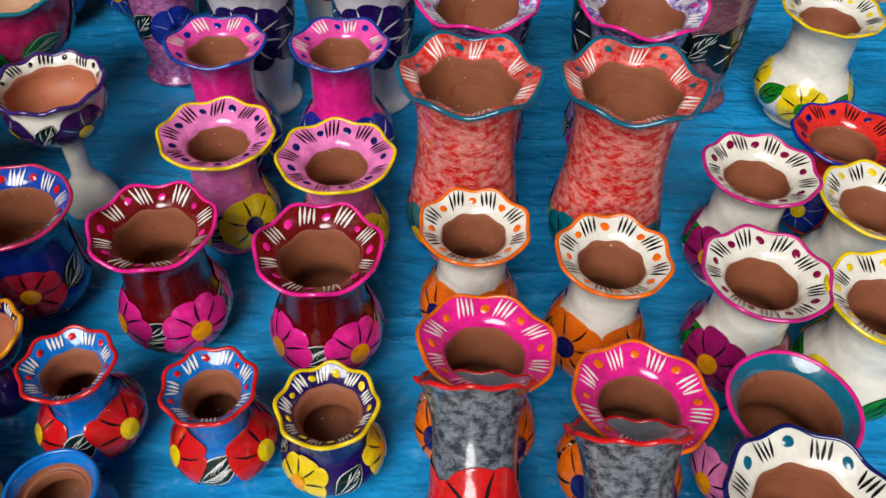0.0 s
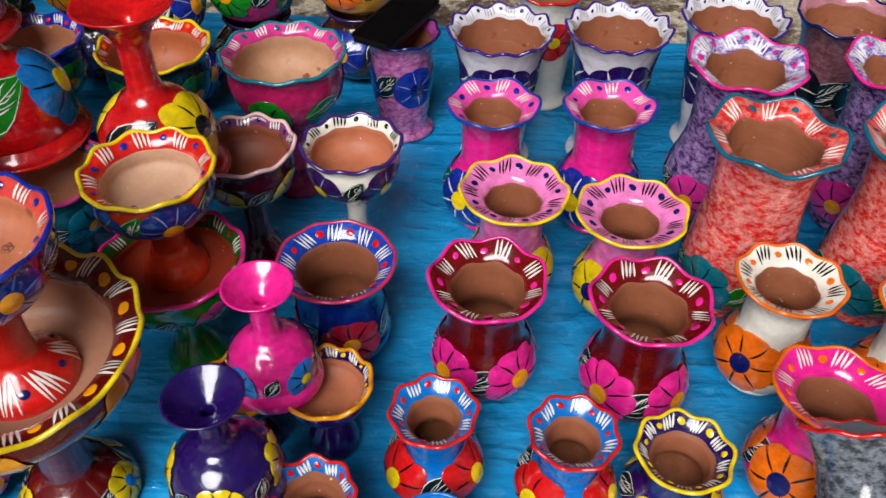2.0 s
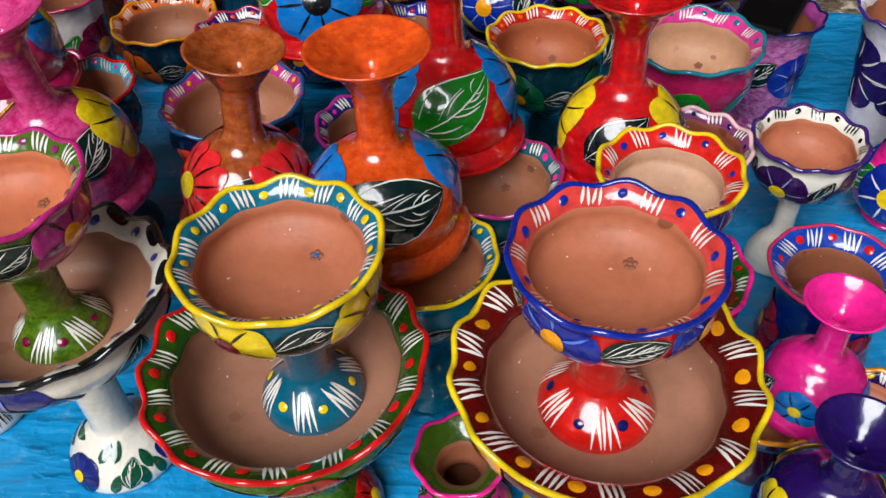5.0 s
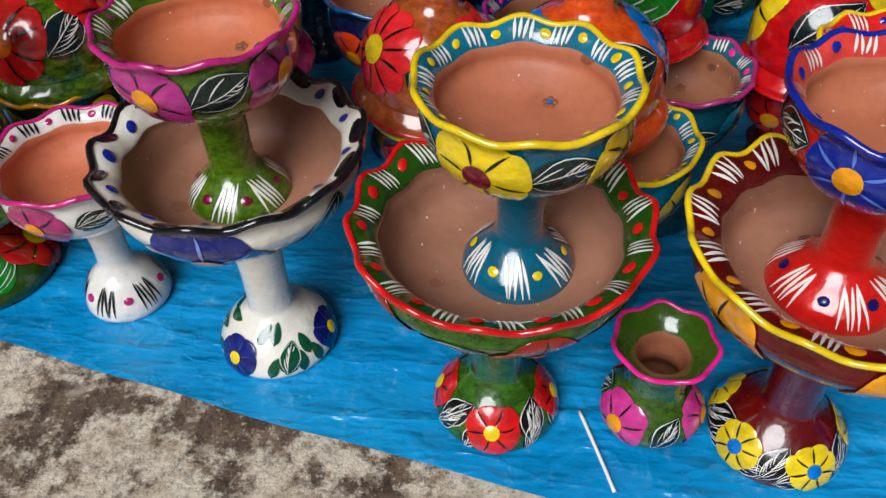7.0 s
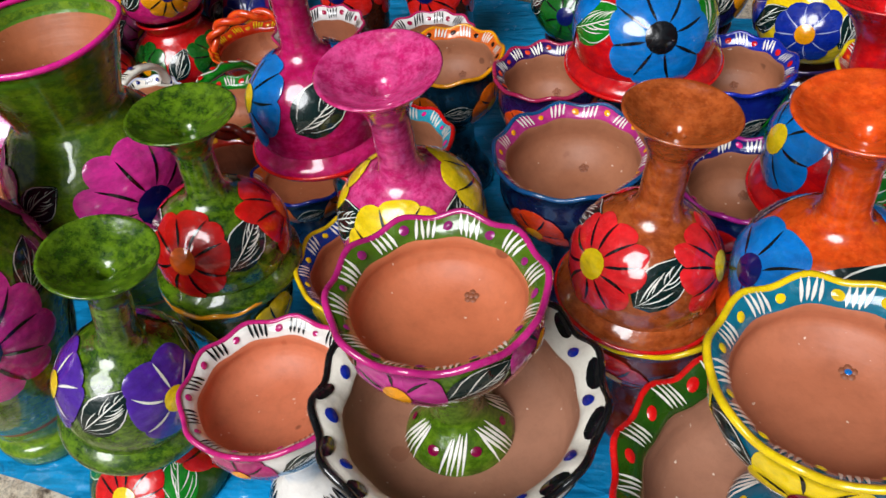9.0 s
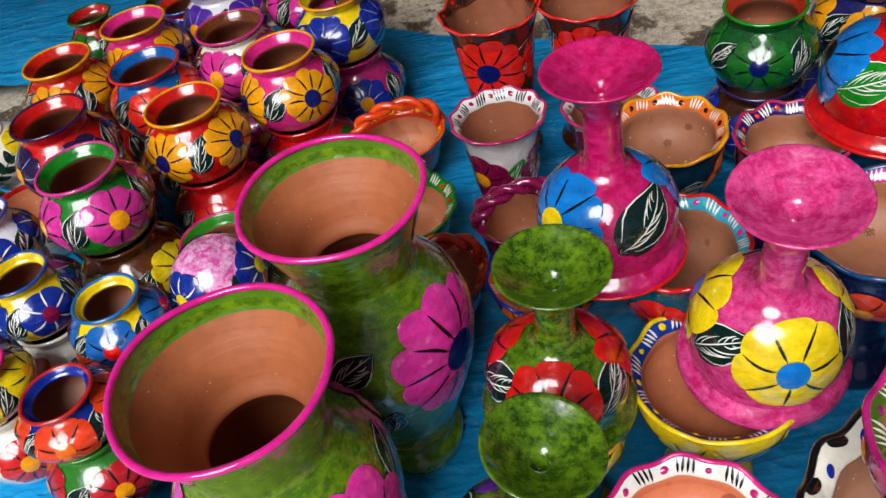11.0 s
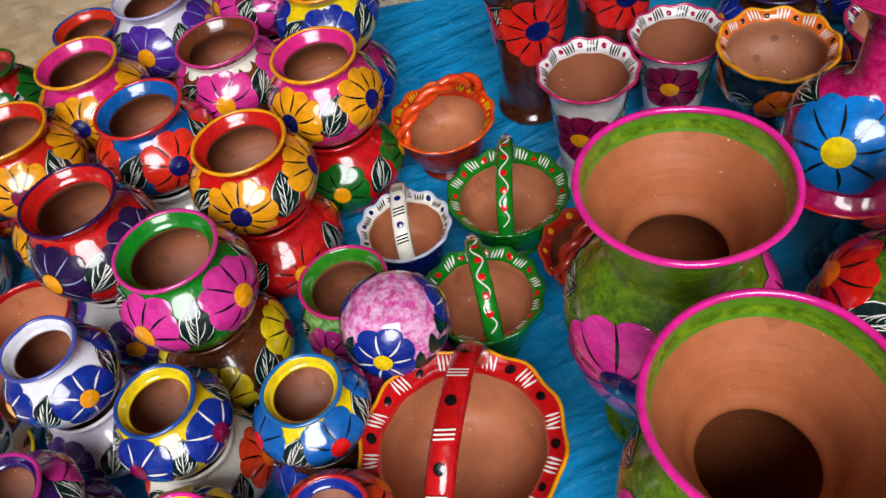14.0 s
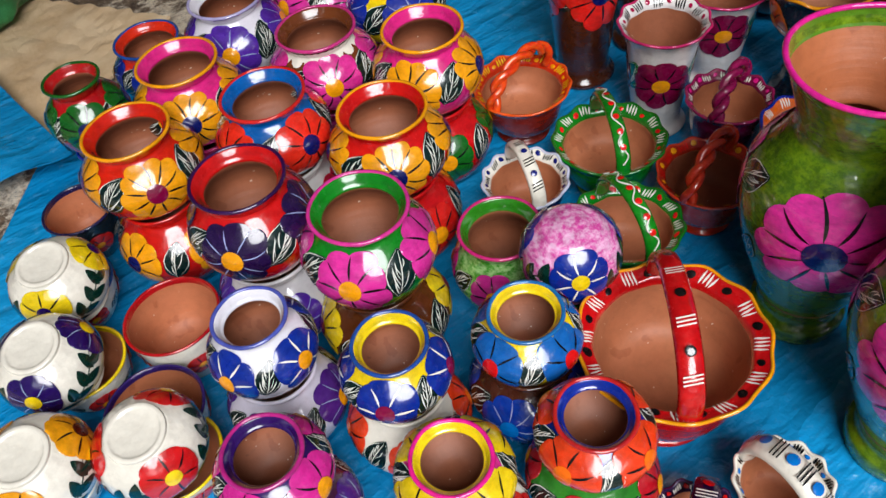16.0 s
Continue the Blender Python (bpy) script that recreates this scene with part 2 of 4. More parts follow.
def tint(h):
    """A little paler, for the uneven second coat of a petal."""
    return "".join("%02X" % min(255, int(int(h[i:i + 2], 16) * 0.93 + 14)) for i in (0, 2, 4))


RND = random.Random(7)
BLACK, WHITE, LEAF = "14181C", "EDEAE2", "0D2E2C"


def flower(surf, th, v, size, parent, petal, heart, n=8, line=BLACK, label=""):
    s = Strokes()
    c = rgb(petal)
    thin = 1.0
    if line == BLACK and c[2] > 1.5 * c[0] and c[1] < 0.12:
        line, thin = ("A9B4DC" if size > 0.024 else "4858A8"), 0.6
    a0 = RND.uniform(0, 6.28)
    for k in range(n):
        a = a0 + 2 * math.pi * k / n
        ln = size * RND.uniform(0.92, 1.06)
        s.petal(surf, th, v, a + RND.uniform(-0.05, 0.05), 0.12 * size, ln, 0.99 * size * math.sin(math.pi / n) * RND.uniform(0.92, 1.04), paint(petal, tint(petal)), 0.0014)
        s.stroke(surf, th, v, a + math.pi / n, 0.27 * size, RND.uniform(0.80, 0.92) * size, (0.018 * size + 0.0005) * thin, paint(line), 0.0024, bow=RND.uniform(-0.05, 0.05) * size, nl=8, nc=1, fat=0.42, belly=0)
    petals = s.put("painted_flower", parent, label)
    h = Strokes()
    h.disc(surf, th, v, 0.28 * size, paint(heart), 0.0029, 14)
    h.put("flower_heart", petals)


def leaf(surf, th, v, rot, ln, wd, parent, base=LEAF, vein=WHITE):
    """A dark pointed leaf with a pale edge, a midrib and feathered strokes."""
    s = Strokes()
    s.stroke(surf, th, v, rot, -ln / 2, ln / 2, wd / 2, paint(base), 0.0007, nl=14 if ln > 0.04 else 9, nc=6 if ln > 0.04 else 4, fat=0.42, tip=0.06, belly=0.0002)
    if vein != base:
        thin = 0.0003 + 0.0045 * ln
        bend, side = RND.uniform(-0.10, 0.10) * wd, RND.choice((1, -1))
        s.stroke(surf, th, v, rot, -0.5 * ln, 0.46 * ln, thin, paint(vein), 0.0013, bow=bend, nl=7, nc=1, belly=0)
        s.stroke(surf, th, v, rot, -0.48 * ln, 0.5 * ln, thin, paint(vein), 0.0013, bow=wd * 0.47, nl=8, nc=1, belly=0)
        s.stroke(surf, th, v, rot, -0.48 * ln, 0.5 * ln, thin * 0.8, paint(vein), 0.0013, bow=-wd * 0.47, nl=8, nc=1, belly=0)
        ribs = 7 if ln > 0.034 else 5
        for k in range(ribs):
            f = -0.42 + 0.735 / ribs * k
            vb = v + f * ln * math.sin(rot)
            tb = th + f * ln * math.cos(rot) / float(surf.radius(vb))
            for sgn in (1, -1):
                if RND.random() < (0.2 if sgn == side else 0.5):
                    continue
                reach = min(0.80 * wd, (0.46 - f) * ln * 0.70) * RND.uniform(0.75, 1.05)
                s.stroke(surf, tb, vb, rot + sgn * RND.uniform(0.26, 0.42), 0.04 * wd, reach, thin * RND.uniform(0.6, 1.25), paint(vein), 0.0013, bow=sgn * wd * 0.05, nl=5, nc=1, belly=0)
    s.put("painted_leaf", parent)


def face(a):
    """An angle given in degrees from the front of the stall."""
    return radians(a - 90)


def ring(surf, z, parent, petal, heart, n=3, size=0.03, a0=-45, petals=8, leaves=True, line=BLACK, base=LEAF, lsize=0.036, tilt=55, seconds=None, vein=WHITE):
    v = surf.height(z)
    lsize = max(lsize * 1.1, 1.35 * size) if size > 0.024 else lsize * 1.1
    for k in range(int(n)):
        a = a0 + 360 * k / n
        p, h = (petal, heart) if not seconds or k % 2 == 0 else seconds
        flower(surf, face(a), v, size, parent, p, h, petals, line)
        if leaves:
            leaf(surf, face(a + 180 / n), v + 0.10 * size, radians(tilt + RND.uniform(-14, 14)), lsize, lsize * 0.60, parent, base, vein)


def marks(surf, v, depth, parent, dots, bars, n=8, r=0.0042, bars_in=4, off=0.0, oval=0.9):
    """Dots and groups of short bars by turns round a rim."""
    s = Strokes()
    rr = float(surf.radius(v))
    for k in range(n):
        a = 2 * math.pi * (k + off + RND.uniform(-0.08, 0.08)) / n
        if dots:
            d = Strokes()
            d.disc(surf, a, v, r * RND.uniform(0.85, 1.15), paint(dots), 0.0010, 12, oval)
            d.put("rim_dot", parent)
        if bars:
            lean = RND.uniform(-16, 16)
            gap = min(0.0042, 2 * math.pi * rr / n * 0.5 / bars_in)
            for j in range(bars_in):
                b = a + math.pi / n + (j - (bars_in - 1) / 2) * gap / rr
                s.stroke(surf, b, v, radians(90 + lean + RND.uniform(-8, 8)), -0.66 * depth, 0.66 * depth * RND.uniform(0.8, 1.05), 0.00115, paint(bars), 0.0009, nl=5, nc=1, tip=0.35, belly=0)
    if s.v:
        tagged(s.put("rim_pattern", parent), kind="stuff")


def scallops(surf, v, n, r, mat, parent):
    """A band of overlapping white brush dabs."""
    s = Strokes()
    for k in range(n):
        s.disc(surf, 2 * math.pi * k / n, v, r, mat, 0.0006, 10)
    for k in range(2 * n):
        s.disc(surf, math.pi * k / n, v + r, r, mat, 0.0007, 10)
    tagged(s.put("scalloped_band", parent), kind="stuff")


def sprig(surf, v, th, parent, col="8A5236", eye=None):
    """A little unfired clay flower stuck on the inside of a bowl."""
    s = Strokes()
    for k in range(5):
        a = 2 * math.pi * k / 5
        s.disc(surf, th + 0.0032 * math.cos(a) / surf.radius(v), v + 0.0032 * math.sin(a), 0.0024, clay(col), 0.0006, 8)
    s.disc(surf, th, v, 0.0022, paint(eye) if eye else clay(col), 0.0016, 8)
    tagged(s.put("clay_sprig", parent), kind="stuff")


def skin(surf_list, mats, seg=72):
    """One turned mesh from several surfaces on end; each has a list of (end of stretch, material)."""
    th = np.linspace(0, 2 * np.pi, seg, endpoint=False)
    verts, faces, idx, rows = [], [], [], 0
    for surf, vs, bands in surf_list:
        for v in vs:
            verts.extend(surf.at(th, v + 0 * th))
        first = rows
        rows += len(vs)
        for i in range(first if first == 0 else first - 1, rows - 1):
            v = vs[max(i - first, 0)]
            m = next(k for end, k in bands if v <= end + 1e-9)
            for j in range(seg):
                a, b = i * seg + j, i * seg + (j + 1) % seg
                faces.append((a, b, b + seg, a + seg))
                idx.append(m)
    faces.append(tuple(range(seg - 1, -1, -1)))
    idx.append(0)
    faces.append(tuple(range((rows - 1) * seg, rows * seg)))
    idx.append(surf_list[-1][2][-1][1])
    return mesh_of("turned", verts, faces, mats, idx)


def bead(surf, v, r, mat, parent, seg=96, label=""):
    """A painted roll along the rim."""
    th = np.linspace(0, 2 * np.pi, seg, endpoint=False)
    c = surf.at(th, v + 0 * th)
    out = np.stack([np.cos(th), np.sin(th), 0 * th], -1)
    verts, faces, k = [], [], 7
    for i in range(k):
        a = 2 * math.pi * i / k
        rr = r * (1 + 0.12 * np.sin(5 * th + i))[:, None]
        verts.extend(c + out * math.cos(a) * rr + np.array([0, 0, 1.0]) * math.sin(a) * rr)
    for i in range(k):
        for j in range(seg):
            faces.append((i * seg + j, i * seg + (j + 1) % seg, ((i + 1) % k) * seg + (j + 1) % seg, ((i + 1) % k) * seg + j))
    part("rim_edge", mesh_of("rim_edge", verts, faces, [mat]), parent, label)


def thing(name, x, y, z, label, category, group="", turn=0.0, lean=(0, 0), flip=False):
    e = new(name)
    e.empty_display_size = 0.02
    e.matrix_world = pose(x, y, z, lean[0] + (180 if flip else 0), lean[1], turn)
    return tagged(e, label, category, group)


def hollow(name, x, y, z, label, category, outer, inner, colour, band, edge, band_depth, waves=0, lift=0.0, flare=0.0, start=0.8, group="", lean=(0, 0), turn=None, inside="94583C", bead_r=0.0021, other=None, band_other=None, flip=False, turn_all=0.0):
    """A turned open pot; returns the thing with its outer and inner surface."""
    top = max(p[1] for p in outer)
    lift, flare = 0.62 * lift, 0.5 * flare
    t = RND.uniform(0, 6.28) if turn is None else turn
    po, pi = curve_through(outer), curve_through(inner)
    so = Surf(po, 1, waves, lift, flare, start, top, t, 0.008)
    si = Surf(pi, 1, waves, lift, flare, start, top, t, 0.008)
    e = thing(name, x, y, z, label, category, group, turn_all, lean, flip)
    body = skin([(so, so.s, [(9, 0)]), (si, si.s, [(band_depth, 1), (9, 2)])], [paint(colour, other), paint(band, band_other), clay(inside)])
    part("body", body, e)
    bead(so, so.length, bead_r, paint(edge), e)
    return e, so, si


GROUND = 0.004


def vase(x, y, top, R, B, neck, colour, band, edge, label, waves=8, lift=0.003, flare=0.003, base=GROUND, foot=0.62, band_w=None, group="flared vases in rows", **k):
    H = top - base
    band_w = R - neck + 0.003
    o = [(foot * B, 0), (foot * B * 1.06, 0.025 * H), (foot * B, 0.06 * H), (0.89 * B, 0.14 * H), (B, 0.26 * H), (0.95 * B, 0.36 * H), (0.45 * B + 0.55 * neck, 0.46 * H), (neck * 1.03, 0.56 * H), (neck, 0.70 * H), (neck * 1.03, 0.83 * H), (0.45 * R + 0.55 * neck, H - 0.011), (0.85 * R + 0.15 * neck, H - 0.003), (R, H)]
    i = [(R - 0.001, H + 0.0006), (R - 0.55 * band_w, H - 0.005), (R - band_w, H - 0.013), (neck - 0.006, 0.80 * H), (neck - 0.007, 0.62 * H), (0.85 * B, 0.36 * H), (0.5 * B, 0.06 * H), (0.1 * B, 0.05 * H)]
    return hollow("vase", x, y, base, label, "vase", o, i, colour, band, edge, band_w * 1.15, waves, lift, flare, 0.8, group, **k)


def tall_vase(x, y, top, R, low, colour, band, edge, label, waves=9, lift=0.003, flare=0.003, base=GROUND, group="tall vases", **k):
    H = top - base
    o = [(low * 1.12, 0), (low * 1.14, 0.03 * H), (low * 0.92, 0.10 * H), (low, 0.3 * H), (low * 1.12, 0.6 * H), (0.83 * R, 0.86 * H), (R, H)]
    i = [(R - 0.001, H + 0.0006), (R - 0.010, H - 0.008), (0.80 * R, 0.86 * H), (low * 1.0, 0.55 * H), (low * 0.8, 0.12 * H), (0.004, 0.1 * H)]
    return hollow("vase", x, y, base, label, "vase", o, i, colour, band, edge, 0.018, waves, lift, flare, 0.82, group, **k)


def olla(x, y, top, R, B, H, colour, lip, edge, label, group="small round pots", **k):
    o = [(0.46 * B, 0), (0.52 * B, 0.03 * H), (0.82 * B, 0.16 * H), (B, 0.44 * H), (0.93 * B, 0.64 * H), (0.88 * R, 0.84 * H), (0.90 * R, 0.90 * H), (R, H)]
    i = [(R - 0.002, H + 0.0006), (0.84 * R, 0.93 * H), (0.80 * R, 0.86 * H), (0.86 * B, 0.62 * H), (0.88 * B, 0.4 * H), (0.5 * B, 0.1 * H), (0.004, 0.08 * H)]
    return hollow("round_pot", x, y, top - H, label, "pot", o, i, colour, lip, edge, 0.24 * R + 0.004, group=group, bead_r=0.0024, **k)


def goblet(x, y, top, R, colour, band, edge, label, base=GROUND, F=0.052, st=0.02, bowl=0.42, waves=10, lift=0.0035, flare=0.002, band_w=0.016, depth=0.6, group="footed bowls", inside="B46C4C", **k):
    """A bowl on a stem; bowl is the height of its cup in parts of the whole."""
    H = top - base
    c = H * (1 - bowl)
    h = H * bowl
    q = 0.72 if base > 0.08 else 1.0
    o = [(F, 0), (F * 1.02, 0.006 * q), (F * 0.95, 0.018 * q), (F * 0.74, 0.032 * q), (st * 1.18, 0.046 * q), (st, 0.058 * q), (st, 0.5 * (0.06 * q + c)), (st * 1.12, c - 0.004), (0.50 * R, c + 0.09 * h), (0.80 * R, c + 0.33 * h), (0.94 * R, c + 0.62 * h), (0.93 * R, c + 0.86 * h), (R, H)]
    i = [(R - 0.001, H + 0.0006), (R - 0.6 * band_w, H - 0.004), (R - band_w, H - 0.012), (R - band_w - 0.001, c + h * 0.70), (0.72 * R, c + h * (1 - depth) + 0.16 * h), (0.48 * R, c + h * (1 - depth) + 0.03 * h), (0.004, c + h * (1 - depth))]
    return hollow("footed_bowl", x, y, base, label, "bowl", o, i, colour, band, edge, band_w * 1.22, waves, lift, flare, 0.86, group, inside=inside, **{"bead_r": 0.0025, **k})


def bottle(x, y, top, base, D, B, colour, label, other=None, skirt=None, edge=None, neck=0.0165, group="upturned long-necked vases", lean=(0, 0)):
    """An upturned vase: a skirt below, a round belly, a long neck and a dished foot on top."""
    H = top - base
    S = skirt or B * 1.11
    o = [(S, 0), (S * 1.01, 0.005), (S * 0.98, 0.011), (B * 0.93, 0.021), (B * 0.97, 0.10 * H), (B, 0.22 * H), (0.93 * B, 0.345 * H), (0.66 * B, 0.45 * H), (neck * 1.45, 0.505 * H), (neck * 1.05, 0.57 * H), (neck, 0.68 * H), (neck * 1.05, 0.80 * H), (neck * 1.7, 0.90 * H), (D * 0.86, 0.965 * H), (D, H)]
    i = [(D - 0.0015, H + 0.001), (D * 0.72, H - 0.006), (D * 0.36, H - 0.014), (D * 0.16, H - 0.02), (0.003, H - 0.032)]
    po, pi = curve_through(o), curve_through(i)
    so, si = Surf(po, 1, 0, 0, 0, 0.8, H, RND.uniform(0, 6), 0.008), Surf(pi, 1, 0, 0, 0, 0.8, H, 0, 0.008)
    e = thing("long_necked_vase", x, y, base, label, "vase", group, 0, lean)
    part("body", skin([(so, so.s, [(9, 0)]), (si, si.s, [(9, 0)])], [paint(colour, other)]), e)
    if edge:
        bead(so, 0.004, 0.002, paint(edge), e)
    return e, so, si


def tube(pts, rad, name, mat, parent, k=8, flat=1.0, label=""):
    """A rod of varying thickness through points; flat below one makes it a strap."""
    p = curve_through(pts, 5)
    verts, faces = [], []
    n = len(p)
    for i in range(n):
        d = Vector(p[min(i + 1, n - 1)] - p[max(i - 1, 0)]).normalized()
        s = d.cross(Vector((0, 0, 1)))
        s = Vector((1, 0, 0)) if s.length < 1e-4 else s.normalized()
        u = s.cross(d)
        for j in range(k):
            a = 2 * math.pi * j / k
            verts.append(Vector(p[i]) + s * rad * math.cos(a) + u * rad * flat * math.sin(a))
    for i in range(n - 1):
        for j in range(k):
            faces.append((i * k + j, i * k + (j + 1) % k, (i + 1) * k + (j + 1) % k, (i + 1) * k + j))
    faces += [tuple(range(k - 1, -1, -1)), tuple(range((n - 1) * k, n * k))]
    return part(name, mesh_of(name, verts, faces, [mat]), parent, label)


def basket(x, y, top, R, colour, edge, label, dots, bars, handle="band", arch=0.06, angle=90, base=GROUND, inside="B4704C", outer_col=None, rad=0.008, wide=1.0, wavy=False):
    H = top - base
    o = [(0.55 * R, 0), (0.58 * R, 0.06 * H), (0.50 * R, 0.14 * H), (0.74 * R, 0.36 * H), (0.86 * R, 0.68 * H), (0.90 * R, 0.86 * H), (R, H)]
    i = [(R - 0.001, H + 0.0006), (0.90 * R, H - 0.004), (0.82 * R, H - 0.010), (0.78 * R, 0.66 * H), (0.6 * R, 0.40 * H), (0.004, 0.36 * H)]
    e, so, si = hollow("clay_basket", x, y, base, label, "basket", o, i, outer_col or colour, colour, edge, 0.2 * R + 0.002, 12, 0.0025, 0.003, 0.8, "handled clay baskets", inside=inside)
    marks(si, 0.10 * R, 0.13 * R, e, dots, bars, 12, 0.045 * R + 0.0009)
    ca, sa = math.cos(radians(angle)), math.sin(radians(angle))
    r0 = 0.92 * R
    arc = [(r0 * math.cos(t) * ca, r0 * math.cos(t) * sa, H - 0.004 + arch * math.sin(t) ** 0.8) for t in np.linspace(0.0, math.pi, 11)]
    if handle == "band":
        h = tube(arc, rad * wide, "handle", paint(colour), e, 10, 0.55 / wide)
        s = Strokes()
        for q in range(2, 9):
            c = Vector(arc[q])
            up = Vector((math.cos(math.pi * q / 10) * ca, math.cos(math.pi * q / 10) * sa, math.sin(math.pi * q / 10)))
            along = Vector((-math.sin(math.pi * q / 10) * ca, -math.sin(math.pi * q / 10) * sa, math.cos(math.pi * q / 10)))
            side = Vector((-sa, ca, 0))
            m = paint(dots if q % 2 or wavy else bars)
            b = len(s.v)
            if q % 2 or wavy:
                rr = rad * 0.42
                for a in np.linspace(0, 2 * np.pi, 10, endpoint=False):
                    s.v.append(np.array(c + up * (rad * 0.55 + 0.0022) + side * rr * math.cos(a) + along * rr * math.sin(a)))
                s.v.append(np.array(c + up * (rad * 0.55 + 0.0036)))
                for a in range(10):
                    s.f.append((b + a, b + (a + 1) % 10, b + 10))
                    s.m.append(s.slot(m))
            else:
                for g in (-1, 0, 1):
                    b = len(s.v)
                    for du, dw in ((-0.7, -0.0008), (0.7, -0.0008), (0.7, 0.0008), (-0.7, 0.0008)):
                        s.v.append(np.array(c + up * (rad * 0.55 + 0.0018 - 0.0006 * abs(du)) + side * rad * du * wide + along * (g * 0.004 + dw + 0.002 * du)))
                    s.f.append((b, b + 1, b + 2, b + 3))
                    s.m.append(s.slot(m))
        tagged(s.put("handle_pattern", e), kind="stuff")
        if wavy:
            line = []
            for t in np.linspace(0.25, 2.9, 40):
                up = Vector((math.cos(t) * ca, math.cos(t) * sa, math.sin(t)))
                line.append(tuple(Vector((r0 * math.cos(t) * ca, r0 * math.cos(t) * sa, H - 0.004 + arch * math.sin(t) ** 0.8)) + up * (rad * 0.55 + 0.0006) + Vector((-sa, ca, 0)) * 0.5 * rad * math.sin(t * 11)))
            tube(line, 0.0010, "wavy_line", paint(WHITE), e, 6)
    else:
        for ph in (0, math.pi):
            pts = []
            for q, t in enumerate(np.linspace(0, math.pi, 29)):
                c = Vector((r0 * math.cos(t) * ca, r0 * math.cos(t) * sa, H - 0.003 + arch * math.sin(t) ** 0.8))
                up = Vector((math.cos(t) * ca, math.cos(t) * sa, math.sin(t)))
                w = ph + t * 5.5
                pts.append(tuple(c + up * 0.0055 * math.cos(w) + Vector((-sa, ca, 0)) * 0.0055 * math.sin(w)))
            tube(pts, 0.0058, "handle_strand", paint(colour, edge), e, 7)
    return e, so, si


# ---- ground, plastic sheets ----
def sheet(name, nx, ny, f, mat, label, category):
    verts = [f(i / nx, j / ny) for j in range(ny + 1) for i in range(nx + 1)]
    faces = [(j * (nx + 1) + i, j * (nx + 1) + i + 1, (j + 1) * (nx + 1) + i + 1, (j + 1) * (nx + 1) + i) for j in range(ny) for i in range(nx)]
    return tagged(new(name, mesh_of(name, verts, faces, [mat])), label, category, kind="structure")


def ground_at(u, v):
    x, y = -0.7 + 60 * (u - 0.5) * abs(2 * u - 1) ** 1.5, 0.9 + 60 * (v - 0.5) * abs(2 * v - 1) ** 1.5
    return x, y, -0.003 + 0.0015 * noise.noise((x * 4, y * 4, 0))


sheet("ground", 90, 90, ground_at, concrete_material(), "rough grey concrete ground with dark damp stains", "ground")

FRONT = ((-2.5, 0.72), (-1.9, 0.56), (-1.51, 0.467), (-1.368, 0.412), (-1.194, 0.377), (-0.843, 0.306), (0.0, 0.13), (0.9, -0.05))
BACK = ((-2.5, 1.42), (-2.25, 1.575), (-2.143, 1.70), (-1.95, 1.80), (-1.71, 1.80), (-1.484, 1.64), (-0.965, 1.41), (-0.39, 1.36), (0.07, 1.30), (0.9, 1.27))


def tarp_at(u, v):
    x = -2.45 + 3.3 * u
    y0 = float(np.interp(x, *zip(*FRONT))) + 0.006 * noise.noise((x * 7, 3, 0))
    y1 = float(np.interp(x, *zip(*BACK))) + 0.012 * noise.noise((x * 6, 9, 0))
    y = y0 + (y1 - y0) * v
    rough = noise.fractal((x * 9 + 2 * noise.noise((x * 2, y * 2, 5)), y * 21, 1.0), 1.0, 2.0, 3)
    return x, y, 0.0024 + 0.0014 * max(-1, min(1, rough))


TARP = tarp_material()
sheet("plastic_sheet", 330, 190, tarp_at, TARP, "creased bright blue plastic sheet spread on the ground", "tarpaulin")


def side_tarp_at(u, v):
    x, y = -2.75 + 0.66 * u - 0.05 * v, 1.62 + 0.42 * v + 0.10 * (1 - u)
    f = abs(noise.noise((x * 9, y * 5, 2)))
    return x, y, 0.002 + 0.045 * min(1, 3 * u) + 0.03 * f * f + 0.012 * math.sin(3.1 * u) * math.sin(3.1 * v)


sheet("side_sheet", 70, 50, side_tarp_at, TARP, "loose folded blue plastic sheet beside the stall", "tarpaulin")


def cardboard():
    e = thing("cardboard_sheet", -2.035, 1.980, 0.0, "flattened worn brown cardboard lying on the ground", "cardboard", turn=30)
    verts, faces, n = [], [], 34
    for z in (0.0, 0.005):
        for j in range(n + 1):
            for i in range(n + 1):
                x, y = (i / n - 0.5) * 0.34, (j / n - 0.5) * 0.36
                verts.append((x + 0.022 * noise.noise((j * 0.35, 1, 1)) * abs(2 * i / n - 1), y + 0.022 * noise.noise((i * 0.35, 2, 2)) * abs(2 * j / n - 1), z + 0.016 + 0.013 * noise.noise((x * 7, y * 7, 1)) + 0.008 * abs(noise.noise((x * 19, y * 23, 4)))))
    m = (n + 1) ** 2
    for j in range(n):
        for i in range(n):
            a = j * (n + 1) + i
            faces.append((a + m, a + 1 + m, a + n + 2 + m, a + n + 1 + m))
            faces.append((a, a + n + 1, a + n + 2, a + 1))
    rim = [i for i in range(n + 1)] + [(j + 1) * (n + 1) - 1 for j in range(1, n + 1)] + [n * (n + 1) + i for i in range(n - 1, -1, -1)] + [j * (n + 1) for j in range(n - 1, 0, -1)]
    for a, b in zip(rim, rim[1:] + rim[:1]):
        faces.append((a, b, b + m, a + m))
    part("sheet", mesh_of("cardboard", verts, faces, [plain("cardboard", "C2A27A", 0.85, "D8BE9A", 14)], smooth=False), e)


